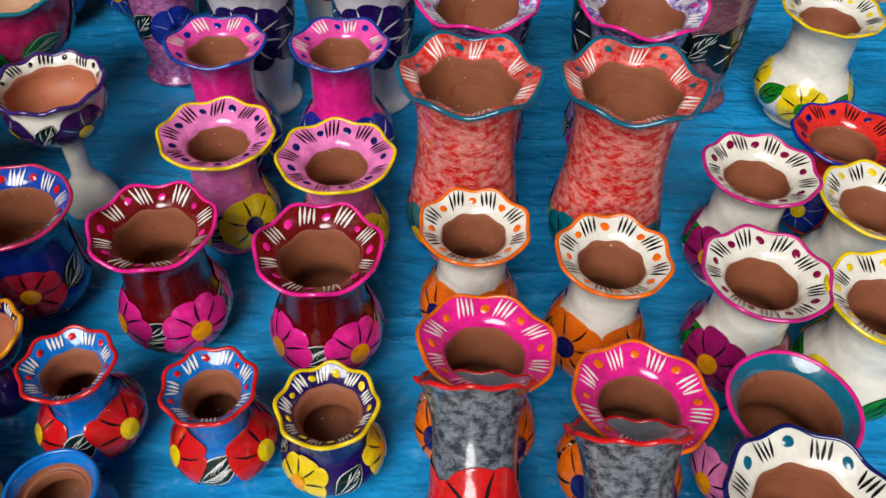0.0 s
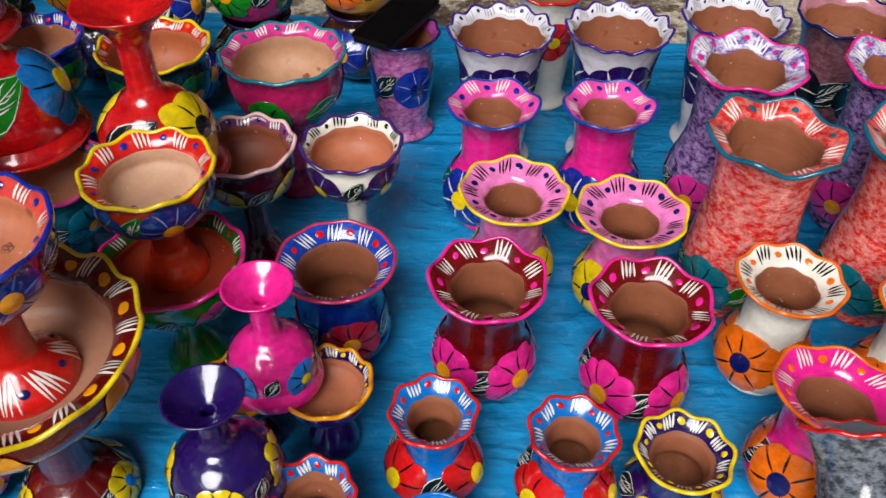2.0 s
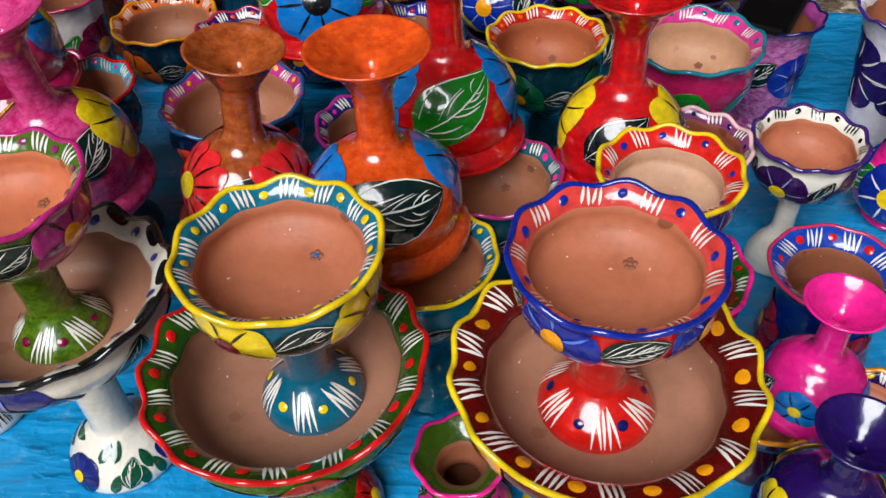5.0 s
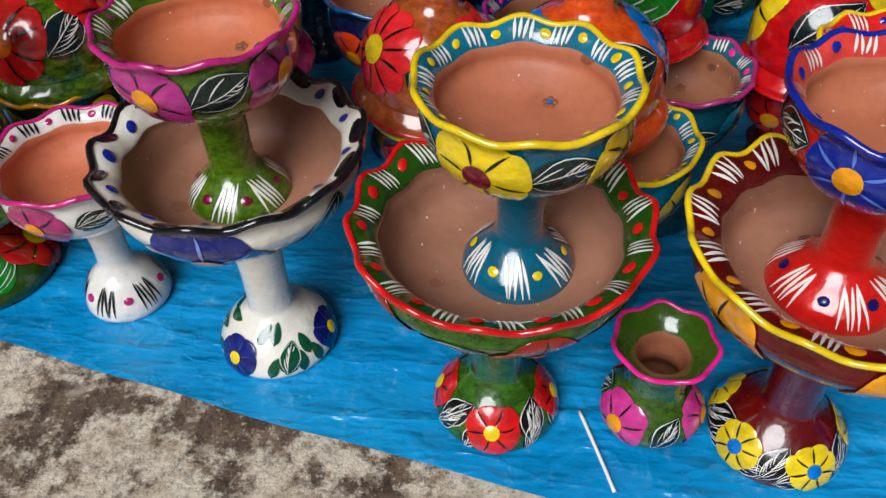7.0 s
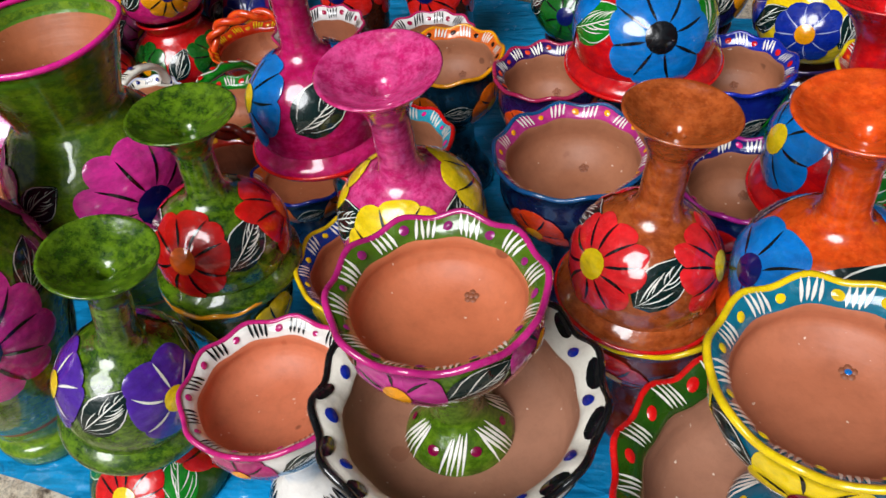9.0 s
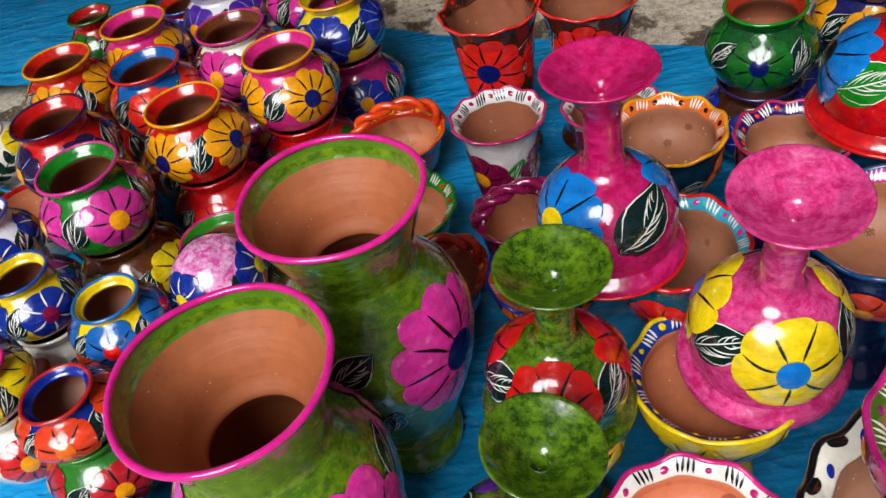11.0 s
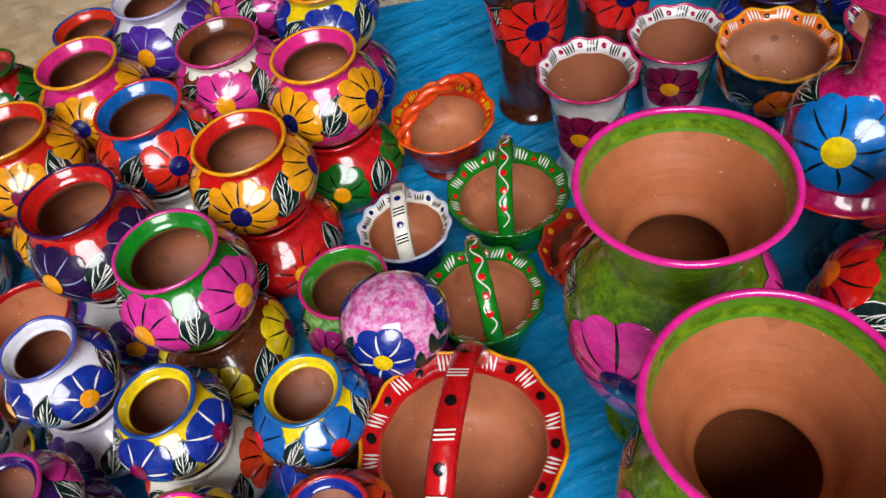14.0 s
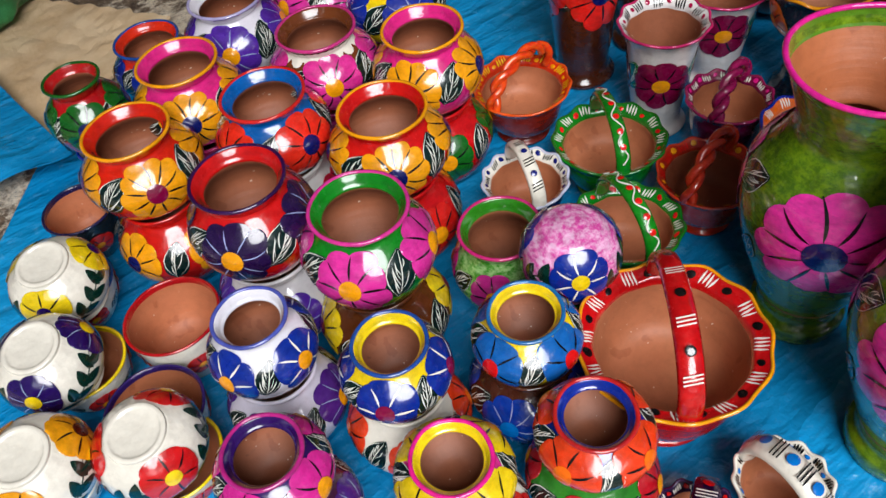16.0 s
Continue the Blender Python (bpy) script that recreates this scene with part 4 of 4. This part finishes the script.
mid_bowl(-0.800, 0.540, 0.190, 0.068, TEAL, "1F7D98", YELLOW, "teal footed bowl with yellow flowers and edge", YELLOW, YELLOW, "7A1430", "B87450")
mid_bowl(-0.955, 0.600, 0.178, 0.070, "7A2A14", "E8A420", YELLOW, "brown footed bowl with yellow rim", RED, RED)
mid_bowl(-1.208, 0.645, 0.170, 0.075, YELLOW, "1D48A0", YELLOW, "yellow footed bowl with blue dotted rim", YELLOW, YELLOW, "7A1430", "B46A46")
mid_bowl(-1.212, 0.772, 0.214, 0.067, "0E5A6A", AQUA, RED, "teal footed bowl with turquoise rim and pink dots", PINK, RED)
mid_bowl(-1.345, 0.850, 0.115, 0.064, "14406A", "EA7A3A", ROYAL, "orange-rimmed footed bowl with blue waved edge", ORANGE, ORANGE, inside="B86A44")
mid_bowl(-1.351, 0.625, 0.170, 0.060, "2A3A14", "4A5A1A", GOLD, "olive footed bowl with yellow flowers", RED, YELLOW)
mid_bowl(-0.735, 0.662, 0.185, 0.066, "16525E", "2A6C7C", "B03A7C", "dark teal footed bowl with pink edge", PINK, TEAL)
mid_bowl(-0.622, 0.700, 0.166, 0.040, "3A1020", "1C5A66", "7A2A7C", "dark footed bowl with purple edge under a red vase", YELLOW, RED)
mid_bowl(-0.680, 0.900, 0.205, 0.070, "0F3A44", "D82A1C", YELLOW, "dark green footed bowl with red rim and yellow edge", ORANGE, "0E6A40", inside="B4643C")

# ---- upturned long-necked vases standing on the bowls ----
def long_neck(x, y, top, base, D, B, colour, label, petal, heart, other=None, edge=None, size=0.036, a0=-40, n=4, petals=8, base_leaf=LEAF, zf=0.34, lean=(0, 0), lsize=0.052, lt=45, line=BLACK):
    h = top - base
    x, y = x - h * math.sin(radians(lean[1])), y + h * math.sin(radians(lean[0]))
    e, so, si = bottle(x, y, top, base, D, B, colour, label, other, edge=edge, lean=lean)
    ring(so, zf * (top - base), e, petal, heart, n, size, a0, petals, base=base_leaf, lsize=lsize, tilt=lt, line=line)
    return e


long_neck(-0.946, 0.597, 0.366, 0.180, 0.042, 0.060, "BC6632", "terracotta long-necked vase with red flowers set upside down", "E82A30", YELLOW, "A04E20", RED, 0.042, -53, 3, 10, lean=(0, 7))
long_neck(-0.832, 0.572, 0.380, 0.190, 0.050, 0.067, "EC6622", "orange long-necked vase with blue flowers set upside down", SKY, NAVY, "D65016", None, 0.044, -72, 2, 6, lsize=0.09, lt=15)
long_neck(-1.165, 0.628, 0.388, 0.170, 0.049, 0.066, "C62A74", "pink long-necked vase with yellow flowers set upside down", YELLOW, SKY, "E05A9A", None, 0.046, -2, 3, 7, lean=(7, 0))
long_neck(-1.278, 0.772, 0.422, 0.218, 0.049, 0.064, "B80E5C", "magenta long-necked vase with blue flowers set upside down", SKY, YELLOW, "CC2A78", RED, 0.050, -62, 2, 8, lsize=0.07)
long_neck(-1.340, 0.635, 0.346, 0.170, 0.046, 0.062, "6C8C1C", "green sponged long-necked vase with red flowers", "DA1E18", ORANGE, MOSS, None, 0.044, -10, 3, 8, lean=(0, 3))
long_neck(-1.365, 0.501, 0.318, 0.116, 0.044, 0.061, "6C8C1C", "green sponged long-necked vase with violet flowers", VIOLET, YELLOW, MOSS, None, 0.040, -56, 3, 6, line=WHITE, lean=(0, 13))
long_neck(-0.785, 0.725, 0.385, 0.186, 0.046, 0.068, RED, "red long-necked vase with blue flowers and green leaves", SKY, YELLOW, "C01624", RED, 0.047, -80, 2, 7, GREEN, lsize=0.09, lt=25)
long_neck(-0.613, 0.692, 0.366, 0.166, 0.049, 0.060, RED, "red long-necked vase with yellow flowers and black leaves", YELLOW, BLACK, "C01624", RED, 0.042, 78, 2, 7, "0E1E24", lsize=0.065)
long_neck(-0.950, 0.925, 0.410, 0.206, 0.046, 0.076, RED, "red long-necked vase with large blue flower set upside down", SKY, BLACK, "C01624", RED, 0.056, 9, 3, 8, GREEN, lsize=0.06)

# ---- two large green vases ----
def large_vase(x, y, top, a0):
    H = top - GROUND
    o = [(0.052, 0), (0.054, 0.02), (0.046, 0.036), (0.063, 0.085), (0.083, 0.145), (0.0925, 0.196), (0.088, 0.240), (0.066, 0.274), (0.055, 0.290), (0.060, 0.312), (0.073, 0.35), (0.080, H)]
    i = [(0.079, H + 0.0008), (0.076, H - 0.012), (0.070, H - 0.024), (0.0555, 0.320), (0.0475, 0.298), (0.041, 0.285), (0.050, 0.272), (0.078, 0.2), (0.05, 0.05), (0.004, 0.045)]
    e, so, si = hollow("large_vase", x, y, GROUND, "large green vase with pink flowers and pink rim", "vase", o, i, "7E9E1E", "66922A", "EA2CA0", 0.019, waves=3, lift=0.002, flare=0.001, start=0.7, group="large green vases", other="557A1C", inside="AB623A", bead_r=0.003)
    ring(so, 0.204, e, "F540B2", NAVY, 3, 0.073, a0, 10, leaves=False)
    for a in (60, 180, 300):
        leaf(so, face(a0 + a - 7), so.height(0.236), radians(38), 0.058, 0.036, e)
        leaf(so, face(a0 + a + 6), so.height(0.150), radians(75), 0.05, 0.026, e)
    return e


large_vase(-1.513, 0.728, 0.374, -61)
large_vase(-1.578, 0.552, 0.374, 42)

# ---- handled baskets ----
basket(-1.726, 0.744, 0.137, 0.097, "CC161C", GOLD, "large red clay basket with band handle and black dots", "101014", WHITE, "band", 0.07, 52, rad=0.013)
basket(-1.652, 1.053, 0.093, 0.056, CREAM, "C8CCE0", "small white clay basket with blue dots and band handle", "16247C", BLACK, "band", 0.045, 69, outer_col="1A2C7C", rad=0.010)
basket(-1.518, 1.035, 0.090, 0.074, GREEN, "1C7A24", "green clay basket with red dots and band handle", RED, WHITE, "band", 0.055, 60, rad=0.010, wavy=True)
basket(-1.620, 0.906, 0.101, 0.066, GREEN, "1C7A24", "green clay basket with red dots beside a red basket", RED, WHITE, "band", 0.055, 73, rad=0.010, wavy=True)
basket(-1.525, 1.205, 0.091, 0.071, "DC3E18", "E4601C", "orange clay basket with twisted rope handle", GOLD, YELLOW, "rope", 0.05, 12, outer_col="8A2A1A")
basket(-1.475, 0.902, 0.088, 0.064, "B4321C", "C8442A", "brown red clay basket with twisted rope handle", GOLD, RED, "rope", 0.05, 15, inside="8A4A30")
basket(-1.365, 0.965, 0.110, 0.056, "8A1250", "A02060", "magenta clay basket with twisted rope handle", PINK, WHITE, "rope", 0.04, 20)
basket(-1.738, 0.588, 0.075, 0.045, CREAM, CREAM, "small white clay basket with blue flowers", SKY, BLACK, "band", 0.04, 85, outer_col="1A3C9C", rad=0.015)
basket(-1.822, 0.615, 0.060, 0.042, "2A1440", "3A1C50", "small dark purple clay basket with red dots", RED, WHITE, "band", 0.03, 30, rad=0.014)

# ---- vases behind the baskets ----
for x, y, top in ((-1.371, 1.082, 0.178), (-1.224, 1.097, 0.156)):
    e, so, si = tall_vase(x, y, top, 0.0615, 0.040, "E2DEDC", "E2DEDC", "C0306C", "white vase with maroon flower and dotted pink rim", waves=11, lift=0.002)
    ring(so, 0.098, e, MAROON, GOLD, 3, 0.043, -45, 8, base=GREEN, lsize=0.034)
    marks(si, 0.009, 0.012, e, "A8184C", BLACK, 11, 0.0036, 4)
for x, y in ((-1.362, 1.246), (-1.228, 1.236)):
    e, so, si = tall_vase(x, y, 0.242, 0.070, 0.046, "5A2E1A", "5A2E1A", "E23A34", "brown tall vase with large red flower and red rim", waves=10, lift=0.004, flare=0.004)
    ring(so, 0.168, e, "E8281E", NAVY, 3, 0.058, -15, 10, lsize=0.05)
    marks(si, 0.008, 0.011, e, RED, BLACK, 10, 0.0036)

# ---- round pots, most of them standing on another ----
def round_pot(x, y, top, R, B, H, colour, lip, edge, label, petal, heart, size=0.040, a0=-20, n=4, petals=8, other=None, base_leaf=LEAF, zf=0.56, lean=(0, 0), line=BLACK, seconds=None):
    e, so, si = olla(x, y, top, R, B, H, colour, lip, edge, label, other=other, lean=lean)
    ring(so, zf * H, e, petal, heart, n, size, a0, petals, base=base_leaf, lsize=1.15 * size, tilt=60, line=line, seconds=seconds)
    return e, so, si


LOW = dict(R=0.052, B=0.077, H=0.130)
SLOW = dict(R=0.044, B=0.066, H=0.113)
TWO = (
    (-1.664, 1.229, 0.246, "E2308C", "E2308C", GOLD, "pink round pot with orange-yellow flowers", GOLD, NAVY, 35, "C8181C", "red round pot with green petals", "1A6A20", GOLD),
    (-1.758, 1.342, 0.240, "7A4424", "7A4424", "D0408C", "brown round pot with white band and pink flowers", "E0389A", GOLD, -20, "8A1C5C", "wine round pot with flowers", "D8409A", GOLD),
    (-1.811, 1.501, 0.243, "E4E0E8", "E4E0E8", "B8B0D8", "white round pot with purple flowers", VIOLET, GOLD, -32, "B01C2C", "red round pot with dark leaves", GOLD, NAVY),
    (-1.790, 1.141, 0.240, "CE1A16", "CE1A16", GOLD, "red round pot with yellow flowers and gold rim", GOLD, NAVY, -27, "C4181C", "red round pot with white leaves", "D8241C", GOLD),
    (-1.879, 1.272, 0.240, "1068B4", "1068B4", "D8302C", "blue round pot with red flowers and red rim", "EA3420", NAVY, 12, "E2DEDC", "white round pot with pink flowers", "D8304C", GOLD),
    (-1.930, 1.408, 0.246, "E2308C", "E2308C", GOLD, "pink round pot with yellow flowers", GOLD, NAVY, -23, "D83A8C", "pink and white round pot", VIOLET, GOLD),
    (-2.036, 1.330, 0.243, "D42A14", "D42A14", GOLD, "orange red round pot with large yellow flower", GOLD, MAROON, -8, "C81E18", "red round pot with yellow flower", GOLD, NAVY),
    (-1.978, 1.143, 0.256, "CC1A18", "CC1A18", "3A1450", "red round pot with dark purple flowers", "2A1248", GOLD, -45, "D8D4D8", "white and brown round pot with violet flowers", VIOLET, GOLD),
    (-1.902, 1.022, 0.247, "1E8A22", "1E8A22", "D8409A", "green round pot with pink flowers and pink rim", "DC3AA0", GOLD, -48, "6A3A1C", "brown round pot with yellow flowers", YELLOW, MAROON),
    (-1.600, 1.392, 0.239, YELLOW, YELLOW, GOLD, "yellow round pot with blue flowers", "1532A0", NAVY, -15, "C02C7C", "pink round pot with blue flowers", "1532A0", GOLD),
    (-1.661, 1.505, 0.236, "8A1C4C", "8A1C4C", MAROON, "wine round pot with pink flowers", "DC3AA0", GOLD, 10, "D83A8C", "pink round pot with yellow flower", GOLD, NAVY),
)
for x, y, top, col, lip, edge, label, petal, heart, a0, col2, label2, petal2, heart2 in TWO:
    round_pot(x, y, GROUND + LOW["H"], colour=col2, lip=col2, edge=col2, label=label2 + " under another", petal=petal2, heart=heart2, a0=a0 + 30, **LOW)
    e, so, si = round_pot(x, y, top, colour=col, lip=lip, edge=edge, label=label + " on another pot", petal=petal, heart=heart, a0=a0, R=0.052, B=0.073, H=top - LOW["H"] - 0.002, size=0.043, petals=10 if petal == GOLD else 8)
    if "white band" in label:
        scallops(so, so.height(0.80 * (top - LOW["H"])), 16, 0.0085, paint(CREAM), e)
TWO_SMALL = (
    (-2.053, 1.006, 0.211, "E4E2EA", "E4E2EA", "5A64B8", "small white round pot with blue flowers", "14349C", GOLD, 24, "DCD6E4", "white round pot with violet flowers", "5A2C8C", GOLD),
    (-1.963, 0.893, 0.200, YELLOW, YELLOW, "2A58A8", "small yellow round pot with blue flowers", "14349C", MAROON, -45, CREAM, "white round pot with orange flowers", "EC4A20", ORANGE),
    (-1.838, 0.838, 0.190, YELLOW, YELLOW, "2A78B8", "small yellow round pot with blue petals", "1B6CBC", RED, 10, "5A3020", "brown round pot with blue flowers", "1440A8", SKY),
    (-1.862, 0.717, 0.180, "14349C", "14349C", "C82C2C", "small blue round pot with orange flowers", "EE4A1C", ORANGE, -75, "3A8A2C", "green round pot with red flowers", "C01C2C", GOLD),
    (-1.986, 0.771, 0.176, "E0409C", YELLOW, PINK, "small pink round pot with yellow mouth", YELLOW, GOLD, 10, CREAM, "white round pot with red flower", "D81E20", GOLD),
    (-2.115, 0.880, 0.193, "3A1468", "3A1468", "C0308C", "small purple round pot with pink flowers", "D8309A", GOLD, 30, "5A2C4C", "dark round pot with violet flowers", "5A2C8C", WHITE),
)
for x, y, top, col, lip, edge, label, petal, heart, a0, col2, label2, petal2, heart2 in TWO_SMALL:
    round_pot(x, y, GROUND + SLOW["H"], colour=col2, lip=col2, edge=col2, label=label2 + " under a smaller pot", petal=petal2, heart=heart2, a0=a0 + 20, size=0.036, **SLOW)
    round_pot(x, y, top, colour=col, lip=lip, edge=edge, label=label + " on another pot", petal=petal, heart=heart, a0=a0, R=0.037, B=0.056, H=top - SLOW["H"] - 0.002, size=0.033, petals=6, line=WHITE if "349C" in petal else BLACK)
round_pot(-1.753, 0.982, 0.132, 0.049, 0.062, 0.128, "4A9A2C", "3A8A22", "C8307C", "light green round pot with pink flowers", "C0308C", GOLD, 0.032, -50, other="A8D08C")
round_pot(-1.916, 1.600, 0.180, 0.048, 0.064, 0.088, "D8301C", "E23A1C", "2A58A8", "orange red round pot with blue edge", ROYAL, GOLD)
round_pot(-1.916, 1.600, 0.092, 0.048, 0.066, 0.090, "E2DEDC", CREAM, ROYAL, "white round pot with blue flowers under another", ROYAL, GOLD)
round_pot(-2.046, 1.510, 0.228, 0.037, 0.055, 0.112, "B8141C", "C81E20", "1E6A24", "red round pot with green petals and rim", "1A6A20", NAVY)
round_pot(-2.046, 1.510, 0.116, 0.042, 0.060, 0.112, CREAM, CREAM, ROYAL, "white round pot with blue flowers below a red pot", "1C4CB0", GOLD)
round_pot(-1.728, 0.889, 0.098, 0.038, 0.054, 0.094, "2A6A2C", GREEN, GREEN, "green round pot under a pink one", PINK, GOLD)


def upturned(x, y, base, H, R, B, colour, label, petal, heart, other=None, size=0.024, disc=True, lean=(0, 0), a0=-33):
    """A round pot standing on its mouth, with its flat foot on top."""
    o = [(R, 0), (R * 0.94, 0.06 * H), (0.92 * B, 0.26 * H), (B, 0.50 * H), (0.88 * B, 0.76 * H), (0.60 * B, 0.93 * H)] + ([(0.55 * B, 0.95 * H), (0.54 * B, H - 0.001), (0.50 * B, H)] if disc else [(0.48 * B, 0.965 * H)])
    i = [(0.47 * B, H), (0.40 * B, H - 0.002), (0.2 * B, H - 0.003), (0.002, H - 0.003)] if disc else [(0.40 * B, 0.98 * H), (0.28 * B, H), (0.14 * B, H + 0.001), (0.002, H + 0.001)]
    so, si = Surf(curve_through(o), 1, 0, 0, 0, 0.8, H, 0, 0.01), Surf(curve_through(i), 1, 0, 0, 0, 0.8, H, 0, 0.01)
    e = thing("round_pot", x, y, base, label, "pot", "upturned round pots", lean=lean)
    part("body", skin([(so, so.s, [(9, 0)]), (si, si.s, [(9, 0)])], [paint(colour, other)]), e)
    for k in range(3):
        flower(so, face(a0 + 120 * k), so.height((0.70 if disc else 0.64) * H), size, e, petal, heart, 6 if disc else 7, BLACK if disc else WHITE)
        stem = Strokes()
        stem.stroke(so, face(a0 + 60 + 120 * k), so.height(0.56 * H), radians(28), -0.034, 0.034, 0.0009, paint("0E3A30"), 0.0006, nl=10, nc=1, tip=0.5, belly=0)
        stem.put("painted_stem", e)
        for j in range(7):
            leaf(so, face(a0 + 27 + 120 * k + 10 * j), so.height((0.40 + 0.045 * j) * H) + (0.007 if j % 2 else -0.007), radians(28 + (48 if j % 2 else -42)), 0.025, 0.0125, e, "0E3A30", "0E3A30")
    return e


upturned(-1.728, 0.889, 0.098, 0.098, 0.040, 0.056, "E05AB0", "pink and white sponged pot with blue flowers set upside down", "14349C", YELLOW, "F4C4E4", 0.034, False)


def low_bowl(x, y, top, R, edge, label, outside=CREAM, tilt=(0, 0)):
    H = top - GROUND
    o = [(0.45 * R, 0), (0.55 * R, 0.05 * H), (0.86 * R, 0.45 * H), (0.98 * R, 0.85 * H), (R, H)]
    i = [(R - 0.002, H + 0.0006), (0.955 * R, H - 0.003), (0.90 * R, 0.75 * H), (0.7 * R, 0.35 * H), (0.004, 0.22 * H)]
    e, so, si = hollow("bowl", x, y, GROUND, label, "bowl", o, i, outside, edge, edge, 0.004, group="plain bowls", inside="B8704C", lean=tilt)
    ring(so, 0.55 * H, e, "D8241C", GOLD, 4, 0.02, 0, 6, lsize=0.024, tilt=20)


low_bowl(-2.108, 1.166, 0.102, 0.056, "B81C24", "white bowl with red edge and bare clay inside")
low_bowl(-2.179, 1.075, 0.085, 0.056, "3C2870", "white bowl with dark purple edge")
low_bowl(-2.129, 1.445, 0.087, 0.048, "2A2858", "dark-edged clay bowl with leaves outside", "26323C")
low_bowl(-2.185, 1.335, 0.072, 0.052, "2A68B8", "white bowl with blue edge under a pot")
low_bowl(-2.222, 1.205, 0.072, 0.052, YELLOW, "white bowl with yellow edge under a pot")
low_bowl(-2.300, 1.095, 0.072, 0.052, "D83A8C", "white bowl with pink edge under a pot")
low_bowl(-2.188, 1.022, 0.062, 0.052, YELLOW, "white bowl with yellow edge")
for x, y, b, petal, heart in ((-2.190, 1.309, 0.072, YELLOW, PURPLE), (-2.242, 1.197, 0.072, PURPLE, YELLOW), (-2.195, 1.027, 0.062, "D81E20", YELLOW), (-2.296, 1.075, 0.072, GOLD, "5A2010")):
    upturned(x, y, b, 0.088, 0.043, 0.058, CREAM, "white round pot with painted flowers set upside down", petal, heart, None, 0.031, True, (9, -5), 5 if petal == "D81E20" else -33)

# ---- pots at the back edge ----
BACKROW = (
    (-1.015, 1.150, "1A5A2C", "A8341C", GREEN, "green and red round pot on a dark bowl", "1A6A20", NAVY),
    (-0.870, 1.170, "2A2A6A", "3A2A6A", NAVY, "dark blue round pot with gold flower", GOLD, ROYAL),
    (-0.735, 1.085, YELLOW, YELLOW, ROYAL, "yellow round pot with blue flowers at the back", ROYAL, GOLD),
    (-0.610, 1.160, "C02C7C", "D84A9C", GREEN, "pink round pot with green leaves at the back", GREEN, GOLD),
    (-0.450, 1.190, "E0A42C", PALE, PURPLE, "orange round pot with pale pink rim", ORANGE, RED),
)
for x, y, col, lip, edge, label, petal, heart in BACKROW:
    round_pot(x, y, 0.118, 0.052, 0.074, 0.114, "4A2A1C", "4A2A1C", "3A2A5A", "brown round pot at the back of the stall", ROYAL, GOLD)
    round_pot(x, y, 0.228, 0.050, 0.070, 0.110, col, lip, edge, label, petal, heart)

e, so, si = tall_vase(-0.155, 1.110, 0.190, 0.052, 0.036, CREAM, CREAM, RED, "white tall vase with a red flower between white vases", waves=8)
ring(so, 0.12, e, RED, YELLOW, 3, 0.032, 10, 6)
